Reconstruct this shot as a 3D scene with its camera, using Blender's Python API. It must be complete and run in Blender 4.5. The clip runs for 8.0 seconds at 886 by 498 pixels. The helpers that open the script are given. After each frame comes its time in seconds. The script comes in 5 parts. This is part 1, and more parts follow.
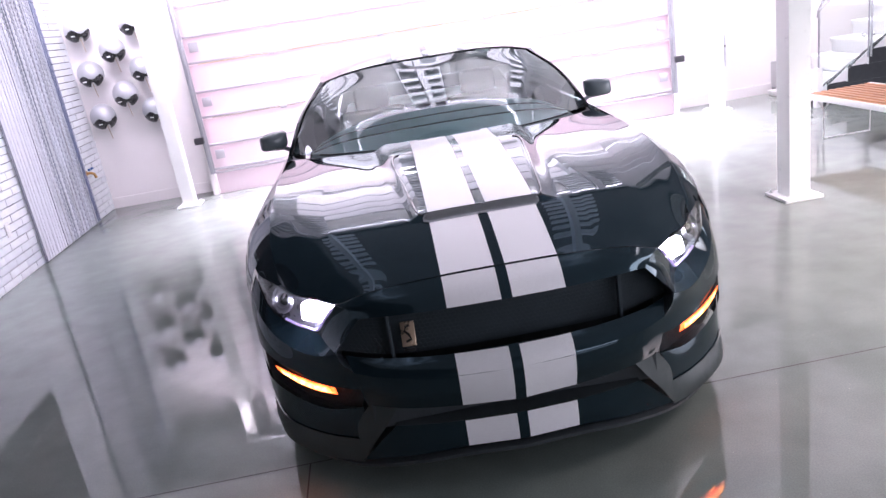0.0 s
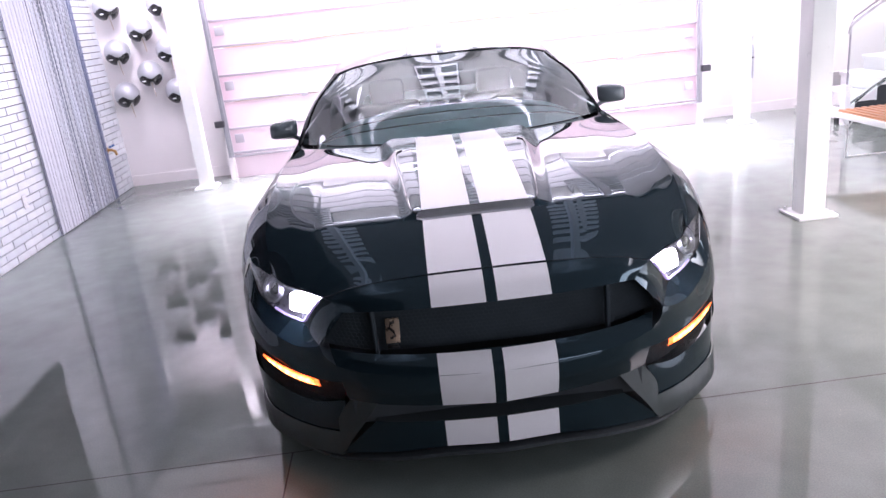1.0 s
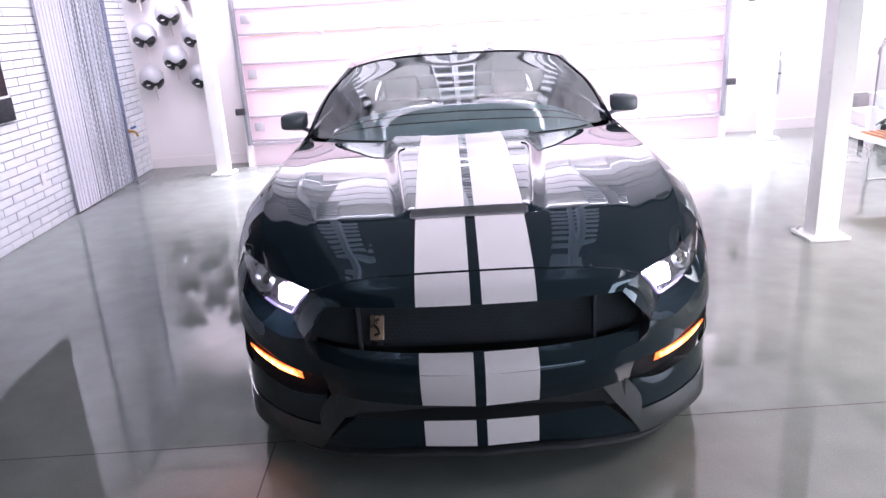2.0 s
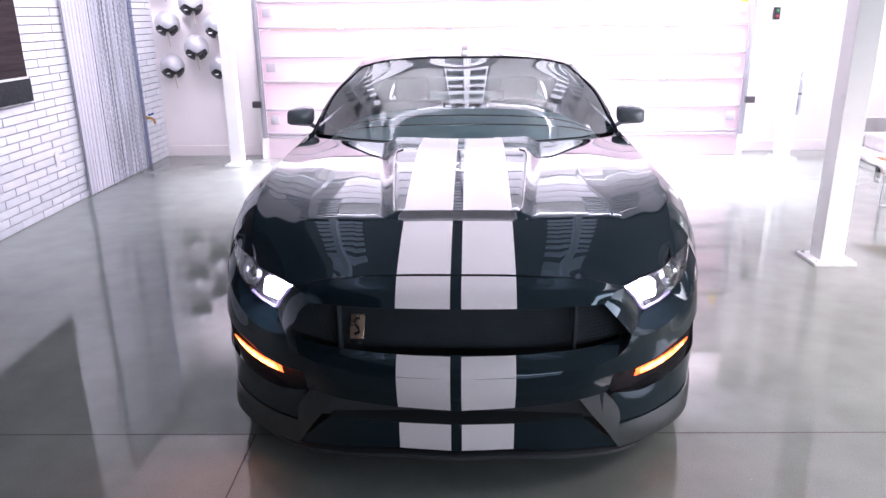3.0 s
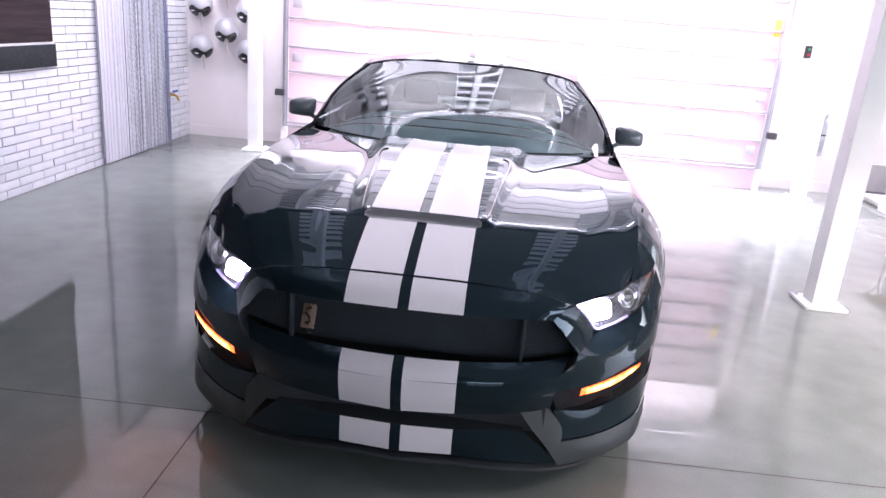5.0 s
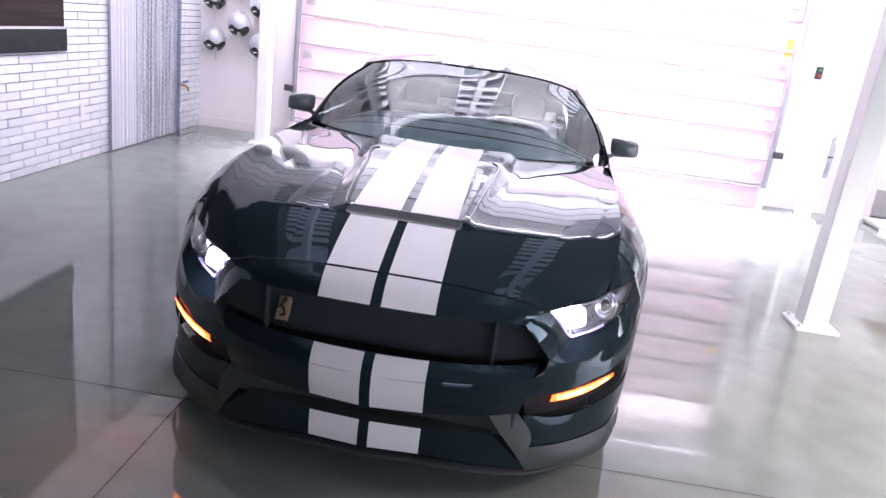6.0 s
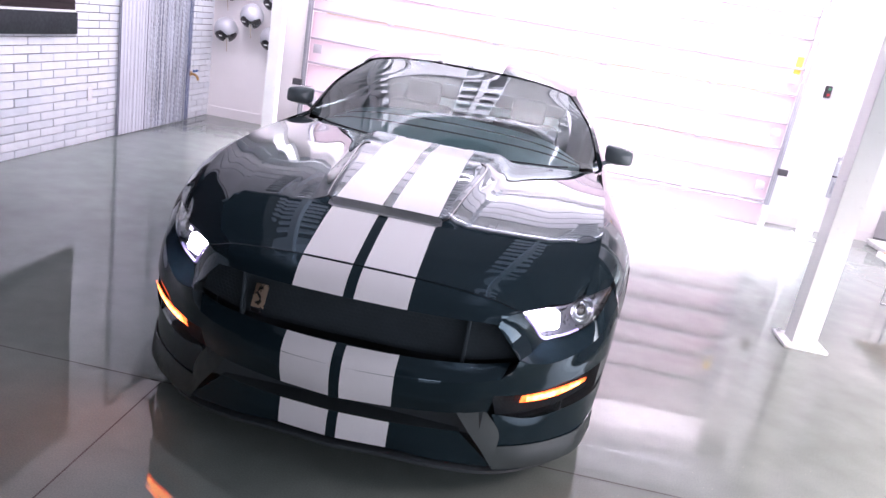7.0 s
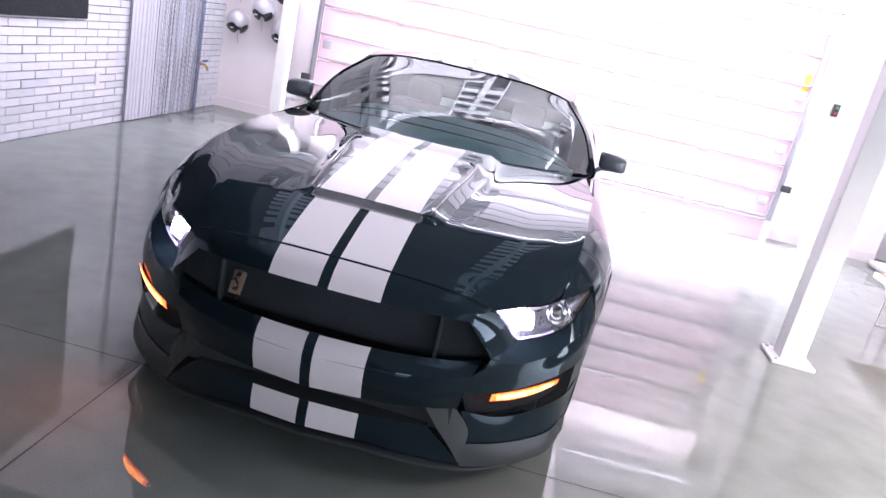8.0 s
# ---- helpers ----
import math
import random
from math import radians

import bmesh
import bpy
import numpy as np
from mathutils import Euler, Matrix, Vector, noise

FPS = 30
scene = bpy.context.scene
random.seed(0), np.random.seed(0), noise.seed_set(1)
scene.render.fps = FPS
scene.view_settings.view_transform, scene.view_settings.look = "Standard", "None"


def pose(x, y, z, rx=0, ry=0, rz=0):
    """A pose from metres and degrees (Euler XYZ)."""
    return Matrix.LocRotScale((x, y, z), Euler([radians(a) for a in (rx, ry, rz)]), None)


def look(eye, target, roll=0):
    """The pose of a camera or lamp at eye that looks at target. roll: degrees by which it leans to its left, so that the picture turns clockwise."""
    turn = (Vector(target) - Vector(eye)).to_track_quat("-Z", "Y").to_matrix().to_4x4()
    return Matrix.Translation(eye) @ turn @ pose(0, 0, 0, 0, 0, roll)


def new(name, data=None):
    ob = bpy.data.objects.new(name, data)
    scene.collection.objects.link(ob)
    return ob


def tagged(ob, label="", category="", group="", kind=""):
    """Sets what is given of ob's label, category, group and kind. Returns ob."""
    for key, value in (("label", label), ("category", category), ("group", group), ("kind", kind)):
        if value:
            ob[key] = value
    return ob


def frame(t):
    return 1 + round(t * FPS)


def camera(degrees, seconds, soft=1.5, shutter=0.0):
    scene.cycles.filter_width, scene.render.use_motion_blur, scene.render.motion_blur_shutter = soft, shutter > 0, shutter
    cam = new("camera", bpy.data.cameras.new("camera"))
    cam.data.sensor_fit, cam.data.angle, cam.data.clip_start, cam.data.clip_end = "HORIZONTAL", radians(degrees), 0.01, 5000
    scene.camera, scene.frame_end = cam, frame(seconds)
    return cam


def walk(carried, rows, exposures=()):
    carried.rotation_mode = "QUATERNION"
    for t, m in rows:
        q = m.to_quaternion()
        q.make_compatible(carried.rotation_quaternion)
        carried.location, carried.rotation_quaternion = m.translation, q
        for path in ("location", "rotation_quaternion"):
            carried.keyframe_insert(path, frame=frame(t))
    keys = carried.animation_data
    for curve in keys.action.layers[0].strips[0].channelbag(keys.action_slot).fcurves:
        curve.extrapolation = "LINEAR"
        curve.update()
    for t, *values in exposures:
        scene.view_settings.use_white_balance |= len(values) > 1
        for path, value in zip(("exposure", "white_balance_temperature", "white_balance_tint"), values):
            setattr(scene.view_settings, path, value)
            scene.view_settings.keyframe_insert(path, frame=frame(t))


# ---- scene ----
from mathutils.bvhtree import BVHTree

cam = camera(62.7, 8.0)
PATH = [
    (0, (-0.267, -2.152, 1.592), (-0.187, -0.252, 0.971), -9.27),
    (0.5, (-0.213, -2.151, 1.591), (-0.162, -0.251, 0.968), -7.82),
    (1, (-0.159, -2.150, 1.590), (-0.139, -0.250, 0.964), -6.38),
    (1.5, (-0.106, -2.149, 1.588), (-0.116, -0.250, 0.961), -4.94),
    (3, (0.058, -2.147, 1.588), (-0.027, -0.246, 0.970), -0.70),
    (3.5, (0.115, -2.146, 1.589), (0.010, -0.245, 0.976), 0.68),
    (4, (0.171, -2.146, 1.589), (0.049, -0.245, 0.979), 2.05),
    (4.5, (0.228, -2.147, 1.588), (0.090, -0.247, 0.979), 3.41),
    (6, (0.396, -2.147, 1.590), (0.215, -0.248, 0.992), 7.45),
    (6.5, (0.453, -2.148, 1.591), (0.258, -0.250, 0.994), 8.78),
    (7, (0.509, -2.150, 1.592), (0.302, -0.252, 0.996), 10.08),
    (7.5, (0.565, -2.151, 1.593), (0.346, -0.254, 0.999), 11.36),
    (8, (0.620, -2.153, 1.596), (0.388, -0.257, 1.002), 12.62),
]
walk(cam, [(t, look(eye, target, roll)) for t, eye, target, roll in PATH], [(0.0, 0.80, 6110, 35), (8.0, 0.80, 6110, 35)])

# ---- light ----
world = bpy.data.worlds.new("daylight")
scene.world = world
world.use_nodes = True
sky = world.node_tree.nodes.new("ShaderNodeTexSky")
sky.sky_type, sky.sun_disc = "NISHITA", False
sky.sun_elevation, sky.sun_rotation = radians(38), radians(20)
world.node_tree.nodes["Background"].inputs["Strength"].default_value = 0.1
world.node_tree.links.new(sky.outputs[0], world.node_tree.nodes["Background"].inputs["Color"])

TURN = Matrix.Rotation(radians(1.6), 4, "Z")        # the room stands a little askew to the car


def area(name, place, target, size, watts, colour, spread=180):
    lamp = bpy.data.lights.new(name, "AREA")
    lamp.shape, lamp.size, lamp.size_y = "RECTANGLE", *size
    lamp.energy, lamp.color, lamp.spread = watts, colour, radians(spread)
    ob = new(name, lamp)
    ob.matrix_world = TURN @ look(place, target)
    return ob


area("daylight_behind_door", (0.54, 7.1, 1.35), (0.54, 0, 1.35), (5.6, 2.7), 78, (1.0, 0.82, 0.83))
area("daylight_in_window", (5.6, -8.7, 1.7), (5.2, 0, 1.5), (6.0, 2.0), 85, (0.97, 1.0, 0.97))
area("daylight_in_east_window", (8.85, -1.9, 1.6), (0, -1.9, 1.4), (7.0, 2.2), 205, (0.92, 1.0, 0.96))
# Three area lamps stand in for the lit ceiling, dimmer at both sides.
area("bright_ceiling_lamp", (0.10, 4.31, 2.93), (0.10, 4.32, 0), (3.1, 3.18), 55, (1.0, 0.955, 0.95))
area("dim_ceiling_lamp_west", (-2.44, 3.75, 2.93), (-2.44, 3.76, 0), (1.95, 2.6), 5.5, (1.0, 0.93, 0.92))
area("dim_ceiling_lamp_east", (3.05, 4.27, 2.93), (3.05, 4.28, 0), (2.75, 3.65), 14, (1.0, 0.93, 0.92))
# Fill lamp without a fixture: lifts the bonnet stripes and the front floor.
area("front_fill", (2.3, -0.95, 2.70), (2.3, -0.949, 0), (8.0, 6.4), 16, (0.94, 1.0, 0.97))
# Added lamp with no strip behind it, brightens the floor by the door.
area("door_floor_fill", (0.75, 5.75, 2.44), (0.75, 5.3, 0), (4.8, 0.55), 250, (1.0, 0.96, 0.96), 84)
# Invented lamp: whitens the soffit so the rear bonnet mirrors something bright.
area("soffit_fill", (0.5, 5.2, 2.92), (0.5, 6.15, 2.55), (5.4, 0.10), 56, (1.0, 0.965, 0.96), 90)
# Unseen fill, faced away from the car so its paint can't mirror it.
area("back_wall_fill", (1.25, 2.62, 2.85), (1.0, 6.4, 1.1), (5.6, 0.12), 56, (1.0, 0.935, 0.945), 100)
# Added only to brighten the bricks.
area("west_wall_fill", (-2.35, 2.5, 2.86), (-3.4, 2.5, 0.8), (3.2, 0.12), 12, (0.93, 0.97, 1.0), 70)
# Added to lift the top of the helmet wall and its floor reflection.
area("helmet_wall_fill", (-2.70, 5.25, 2.90), (-2.72, 6.43, 1.95), (0.9, 0.20), 8.5, (1.0, 0.97, 0.96), 80)
# Fill with no fitting: whitens the treads and wall behind the glass.
area("stair_fill", (5.9, 6.3, 2.9), (5.9, 6.31, 0), (2.2, 0.5), 46, (1.0, 0.94, 0.88), 110)
# Two small lamps added above the bonnet to brighten its white stripes.
for x in (-0.62, 0.66):
    area("bonnet_fill", (x, 0.75, 2.70), (x * 0.7, 0.55, 0.9), (0.07, 0.07), 1.25, (1.0, 0.98, 0.98), 75)
for s in (-1, 1):
    area("indicator_bulb", (s * 0.728, 0.206, 0.408), (s * 1.02, -0.18, 0), (0.13, 0.014), 0.20, (1.0, 0.22, 0.05), 100)
# Added floor fill, set where the camera can't catch its reflection.
area("east_floor_fill", (4.0, 0.4, 2.66), (3.9, 0.7, 0), (2.0, 2.0), 165, (1.0, 0.89, 0.77), 110)

# ---- materials ----


def nodes_of(name):
    m = bpy.data.materials.new(name)
    m.use_nodes = True
    t = m.node_tree
    return m, t, t.nodes["Principled BSDF"]


def noisy(t, scale, detail=4.0, coords="Object", stretch=None):
    co = t.nodes.new("ShaderNodeTexCoord")
    n = t.nodes.new("ShaderNodeTexNoise")
    n.inputs["Scale"].default_value, n.inputs["Detail"].default_value = scale, detail
    src = co.outputs[coords]
    if stretch:
        mp = t.nodes.new("ShaderNodeMapping")
        mp.inputs["Scale"].default_value = stretch
        t.links.new(src, mp.inputs["Vector"])
        src = mp.outputs["Vector"]
    t.links.new(src, n.inputs["Vector"])
    return n


def ramp(t, source, stops):
    r = t.nodes.new("ShaderNodeValToRGB")
    while len(r.color_ramp.elements) < len(stops):
        r.color_ramp.elements.new(0.5)
    for e, (p, c) in zip(r.color_ramp.elements, stops):
        e.position = p
        e.color = (*c, 1) if len(c) == 3 else c
    t.links.new(source, r.inputs["Fac"])
    return r


def grey(v):
    return (v, v, v)


def paint(name, colour, rough=0.5, metal=0.0, vary=0.12, scale=6.0, bump=0.0, bump_scale=120.0, coat=0.0, rough_vary=0.08, stretch=None, spec=0.5):
    """A surface of one colour with broad and fine variation of colour and roughness and a fine relief."""
    m, t, b = nodes_of(name)
    n = noisy(t, scale, 6, stretch=stretch)
    lo = tuple(c * (1 - vary) for c in colour)
    hi = tuple(min(1, c * (1 + vary)) for c in colour)
    t.links.new(ramp(t, n.outputs["Fac"], [(0.3, lo), (0.7, hi)]).outputs["Color"], b.inputs["Base Color"])
    n2 = noisy(t, scale * 7, 5, stretch=stretch)
    r = ramp(t, n2.outputs["Fac"], [(0.3, grey(max(0.0, rough - rough_vary))), (0.7, grey(min(1, rough + rough_vary)))])
    t.links.new(r.outputs["Color"], b.inputs["Roughness"])
    b.inputs["Metallic"].default_value = metal
    b.inputs["Specular IOR Level"].default_value = spec
    b.inputs["Coat Weight"].default_value = coat
    b.inputs["Coat Roughness"].default_value = 0.02
    if bump:
        n3 = noisy(t, bump_scale, 3, stretch=stretch)
        bp = t.nodes.new("ShaderNodeBump")
        bp.inputs["Strength"].default_value, bp.inputs["Distance"].default_value = bump, 0.004
        t.links.new(n3.outputs["Fac"], bp.inputs["Height"])
        t.links.new(bp.outputs["Normal"], b.inputs["Normal"])
    return m


def per_piece(name, colours, rough, bump=0.25, bump_scale=60.0):
    """Pieces that differ one from the next."""
    m, t, b = nodes_of(name)
    info = t.nodes.new("ShaderNodeObjectInfo")
    r = ramp(t, info.outputs["Random"], [(i / max(1, len(colours) - 1), c) for i, c in enumerate(colours)])
    n = noisy(t, 9, 6)
    mix = t.nodes.new("ShaderNodeMix")
    mix.data_type, mix.blend_type = "RGBA", "MULTIPLY"
    mix.inputs["Factor"].default_value = 0.35
    t.links.new(r.outputs["Color"], mix.inputs["A"])
    t.links.new(ramp(t, n.outputs["Fac"], [(0.25, grey(0.7)), (0.75, grey(1.0))]).outputs["Color"], mix.inputs["B"])
    t.links.new(mix.outputs["Result"], b.inputs["Base Color"])
    n2 = noisy(t, 30, 4)
    t.links.new(ramp(t, n2.outputs["Fac"], [(0.3, grey(rough - 0.08)), (0.7, grey(rough + 0.1))]).outputs["Color"], b.inputs["Roughness"])
    n3 = noisy(t, bump_scale, 4)
    bp = t.nodes.new("ShaderNodeBump")
    bp.inputs["Strength"].default_value, bp.inputs["Distance"].default_value = bump, 0.004
    t.links.new(n3.outputs["Fac"], bp.inputs["Height"])
    t.links.new(bp.outputs["Normal"], b.inputs["Normal"])
    return m


def glass(name, tint=(1, 1, 1), gloss=0.1, rough=0.0):
    """A thin pane: clear, with a mirror's gloss that grows towards grazing angles."""
    m = bpy.data.materials.new(name)
    m.use_nodes = True
    t = m.node_tree
    t.nodes.clear()
    out = t.nodes.new("ShaderNodeOutputMaterial")
    mix = t.nodes.new("ShaderNodeMixShader")
    tr = t.nodes.new("ShaderNodeBsdfTransparent")
    gl = t.nodes.new("ShaderNodeBsdfGlossy")
    fr = t.nodes.new("ShaderNodeFresnel")
    mul = t.nodes.new("ShaderNodeMath")
    mul.operation, mul.inputs[1].default_value, mul.use_clamp = "MULTIPLY", gloss, True
    fr.inputs["IOR"].default_value = 1.5
    tr.inputs["Color"].default_value = (*tint, 1)
    gl.inputs["Roughness"].default_value = rough
    gl.inputs["Color"].default_value = (*(0.5 + 0.5 * c / max(tint) for c in tint), 1)
    t.links.new(fr.outputs[0], mul.inputs[0])
    t.links.new(mul.outputs[0], mix.inputs["Fac"])
    t.links.new(tr.outputs[0], mix.inputs[1])
    t.links.new(gl.outputs[0], mix.inputs[2])
    t.links.new(mix.outputs[0], out.inputs["Surface"])
    return m


def glowing(name, colour, strength, core=None):
    m, t, b = nodes_of(name)
    b.inputs["Base Color"].default_value = (*colour, 1)
    b.inputs["Emission Color"].default_value = (*colour, 1)
    n = noisy(t, 55, 2)
    r = ramp(t, n.outputs["Fac"], [(0.3, grey(0.55)), (0.7, grey(1.0))])
    mul = t.nodes.new("ShaderNodeMath")
    mul.operation, mul.inputs[1].default_value = "MULTIPLY", strength
    t.links.new(r.outputs["Color"], mul.inputs[0])
    t.links.new(mul.outputs[0], b.inputs["Emission Strength"])
    if core:
        t.links.new(ramp(t, n.outputs["Fac"], [(0.35, colour), (0.62, core)]).outputs["Color"], b.inputs["Emission Color"])
    return m


def concrete_floor(name):
    """Polished concrete: clouded grey-beige, fine aggregate, an almost clear sealer."""
    m, t, b = nodes_of(name)
    big, mid, fine = noisy(t, 0.7, 6), noisy(t, 5, 8), noisy(t, 170, 3)
    r1 = ramp(t, big.outputs["Fac"], [(0.3, (0.186, 0.222, 0.198)), (0.7, (0.244, 0.284, 0.254))])
    r2 = ramp(t, mid.outputs["Fac"], [(0.3, grey(0.82)), (0.7, grey(1.0))])
    r3 = ramp(t, fine.outputs["Fac"], [(0.35, grey(0.85)), (0.65, grey(1.0))])
    dust = t.nodes.new("ShaderNodeTexVoronoi")
    dust.inputs["Scale"].default_value = 26.0
    t.links.new(noisy(t, 1.0, 0).inputs["Vector"].links[0].from_socket, dust.inputs["Vector"])
    speck = ramp(t, dust.outputs["Distance"], [(0.035, grey(1.0)), (0.05, grey(0.0))])
    src = r1.outputs["Color"]
    for r in (r2, r3):
        mix = t.nodes.new("ShaderNodeMix")
        mix.data_type, mix.blend_type = "RGBA", "MULTIPLY"
        mix.inputs["Factor"].default_value = 1.0
        t.links.new(src, mix.inputs["A"])
        t.links.new(r.outputs["Color"], mix.inputs["B"])
        src = mix.outputs["Result"]
    light = t.nodes.new("ShaderNodeMix")
    light.data_type = "RGBA"
    patchy = t.nodes.new("ShaderNodeMath")
    patchy.operation = "MULTIPLY"
    t.links.new(speck.outputs["Color"], patchy.inputs[0])
    t.links.new(ramp(t, mid.outputs["Fac"], [(0.5, grey(0.0)), (0.62, grey(0.6))]).outputs["Color"], patchy.inputs[1])
    t.links.new(patchy.outputs[0], light.inputs["Factor"])
    t.links.new(src, light.inputs["A"])
    light.inputs["B"].default_value = (0.55, 0.54, 0.50, 1)
    t.links.new(light.outputs["Result"], b.inputs["Base Color"])
    t.links.new(ramp(t, mid.outputs["Fac"], [(0.25, grey(0.008)), (0.75, grey(0.022))]).outputs["Color"], b.inputs["Roughness"])
    b.inputs["IOR"].default_value = 1.54
    bp = t.nodes.new("ShaderNodeBump")
    bp.inputs["Strength"].default_value, bp.inputs["Distance"].default_value = 0.008, 0.002
    t.links.new(noisy(t, 14, 4).outputs["Fac"], bp.inputs["Height"])
    t.links.new(bp.outputs["Normal"], b.inputs["Normal"])
    return m


def car_paint(name, colour, coat=1.0, rough=0.35, coat_ior=1.62, tint=None):
    m, t, b = nodes_of(name)
    n = noisy(t, 900, 2)
    t.links.new(ramp(t, n.outputs["Fac"], [(0.35, tuple(c * 0.8 for c in colour)), (0.65, tuple(min(1, c * 1.2) for c in colour))]).outputs["Color"], b.inputs["Base Color"])
    n2 = noisy(t, 18, 5)
    t.links.new(ramp(t, n2.outputs["Fac"], [(0.3, grey(0.0)), (0.75, grey(0.02))]).outputs["Color"], b.inputs["Coat Roughness"])
    b.inputs["Roughness"].default_value = rough
    b.inputs["Specular IOR Level"].default_value = 0.1
    b.inputs["Coat Weight"].default_value = coat
    b.inputs["Coat IOR"].default_value = coat_ior
    if tint:                        # flakes colour the gloss itself
        b.inputs["Coat Weight"].default_value = 0.0
        b.inputs["Roughness"].default_value = 0.012
        b.inputs["IOR"].default_value = coat_ior
        b.inputs["Specular IOR Level"].default_value = 0.5
        b.inputs["Specular Tint"].default_value = (*tint, 1)
    return m


def backlit(name):
    """White ribbed panel of translucent plastic."""
    m = bpy.data.materials.new(name)
    m.use_nodes = True
    t = m.node_tree
    b = t.nodes["Principled BSDF"]
    out = t.nodes["Material Output"]
    n = noisy(t, 0.8, 5)
    r = ramp(t, n.outputs["Fac"], [(0.35, (0.70, 0.66, 0.68)), (0.7, (0.75, 0.645, 0.685))])
    t.links.new(r.outputs["Color"], b.inputs["Base Color"])
    b.inputs["Roughness"].default_value = 0.4
    tl = t.nodes.new("ShaderNodeBsdfTranslucent")
    t.links.new(r.outputs["Color"], tl.inputs["Color"])
    mix = t.nodes.new("ShaderNodeMixShader")
    mix.inputs["Fac"].default_value = 0.6
    t.links.new(b.outputs[0], mix.inputs[1])
    t.links.new(tl.outputs[0], mix.inputs[2])
    t.links.new(mix.outputs[0], out.inputs["Surface"])
    return m


def beads(name):
    """Threaded beads, each strand of its own silver or blue-grey."""
    m, t, b = nodes_of(name)
    geo = t.nodes.new("ShaderNodeNewGeometry")
    base = ramp(t, geo.outputs["Random Per Island"], [(0.0, (0.30, 0.34, 0.42)), (0.45, (0.52, 0.56, 0.63)), (1.0, (0.74, 0.77, 0.82))])
    n = noisy(t, 26, 3, stretch=(1, 1, 0.08))
    mix = t.nodes.new("ShaderNodeMix")
    mix.data_type, mix.blend_type = "RGBA", "MULTIPLY"
    mix.inputs["Factor"].default_value = 1.0
    t.links.new(base.outputs["Color"], mix.inputs["A"])
    t.links.new(ramp(t, n.outputs["Fac"], [(0.35, grey(0.62)), (0.6, grey(1.0))]).outputs["Color"], mix.inputs["B"])
    t.links.new(mix.outputs["Result"], b.inputs["Base Color"])
    b.inputs["Roughness"].default_value = 0.28
    b.inputs["Coat Weight"].default_value = 0.3
    return m


def fabric(name):
    """Woven grey cloth that lets some of the light behind it through."""
    m, t, b = nodes_of(name)
    n = noisy(t, 60, 8)
    r = ramp(t, n.outputs["Fac"], [(0.35, (0.76, 0.77, 0.75)), (0.65, (0.95, 0.95, 0.93))])
    t.links.new(r.outputs["Color"], b.inputs["Base Color"])
    b.inputs["Roughness"].default_value = 0.95
    tl = t.nodes.new("ShaderNodeBsdfTranslucent")
    t.links.new(r.outputs["Color"], tl.inputs["Color"])
    mix = t.nodes.new("ShaderNodeMixShader")
    mix.inputs["Fac"].default_value = 0.88
    t.links.new(b.outputs[0], mix.inputs[1])
    t.links.new(tl.outputs[0], mix.inputs[2])
    t.links.new(mix.outputs[0], t.nodes["Material Output"].inputs["Surface"])
    return m


NAVY = car_paint("navy_metallic_paint", (0.0082, 0.0165, 0.0215), coat_ior=1.5, tint=(0.62, 0.88, 1.0))
# Navy caps lightened: the room's reflections are put into this colour.
MIRROR_CAP = paint("navy_cap_with_reflections", (0.15, 0.185, 0.20), 0.2, vary=0.06, coat=0.6, rough_vary=0.02)
STRIPE = car_paint("white_stripe_paint", (0.94, 0.91, 0.91), coat=0.35, rough=0.4, coat_ior=1.5)
GLOSS_BLACK = paint("gloss_black_trim", (0.012, 0.012, 0.013), 0.12, coat=0.6)
SATIN_BLACK = paint("satin_black_plastic", (0.036, 0.045, 0.048), 0.45, bump=0.15, bump_scale=400)
SATIN_GREY = paint("satin_grey_plastic", (0.036, 0.047, 0.045), 0.42, bump=0.1, bump_scale=400, spec=0.35)
INTAKE_BLACK = paint("intake_black", (0.016, 0.021, 0.024), 0.6, spec=0.25)
RUBBER = paint("tyre_rubber", (0.02, 0.02, 0.02), 0.75, bump=0.3, bump_scale=150)
ALLOY = paint("dark_alloy", (0.10, 0.10, 0.11), 0.3, metal=0.9)
CHROME = paint("chrome", (0.75, 0.76, 0.78), 0.12, metal=1.0, vary=0.05)
STEEL = paint("brushed_steel", (0.48, 0.49, 0.51), 0.32, metal=1.0, stretch=(1, 1, 20))
WINDSCREEN = glass("windscreen_glass", (0.78, 0.95, 0.96), 1.9)
SIDE_GLASS = glass("tinted_side_glass", (0.10, 0.12, 0.12), 1.8)
REAR_GLASS = glass("tinted_rear_glass", (0.05, 0.06, 0.06), 2.0)
LENS = glass("headlamp_lens", (0.93, 0.95, 0.97), 1.5)
CLEAR = glass("clear_balustrade_glass", (0.93, 0.97, 0.96), 0.5)
LED = glowing("headlamp_led", (0.93, 0.93, 1.0), 40)
AMBER = glowing("amber_indicator", (1.0, 0.17, 0.02), 1.7, (1.0, 0.26, 0.05))
AMBER_CORE = glowing("amber_lamp_core", (1.0, 0.24, 0.025), 8.0, (1.0, 0.42, 0.09))
GUIDE = glowing("lavender_light_guide", (0.70, 0.60, 1.0), 0.16)
BLUE = paint("blue_plastic", (0.05, 0.16, 0.42), 0.4)
GRILLE_BLACK = paint("grille_black", (0.045, 0.060, 0.068), 0.7, spec=0.2)
# Black vinyl coloured pale: the windscreen's reflected haze is put into it.
DASH = paint("vinyl_with_reflected_haze", (0.64, 0.71, 0.71), 0.6, bump=0.2, bump_scale=300)
LEATHER = paint("seat_leather", (0.012, 0.012, 0.013), 0.85, bump=0.3, bump_scale=200, spec=0.06)
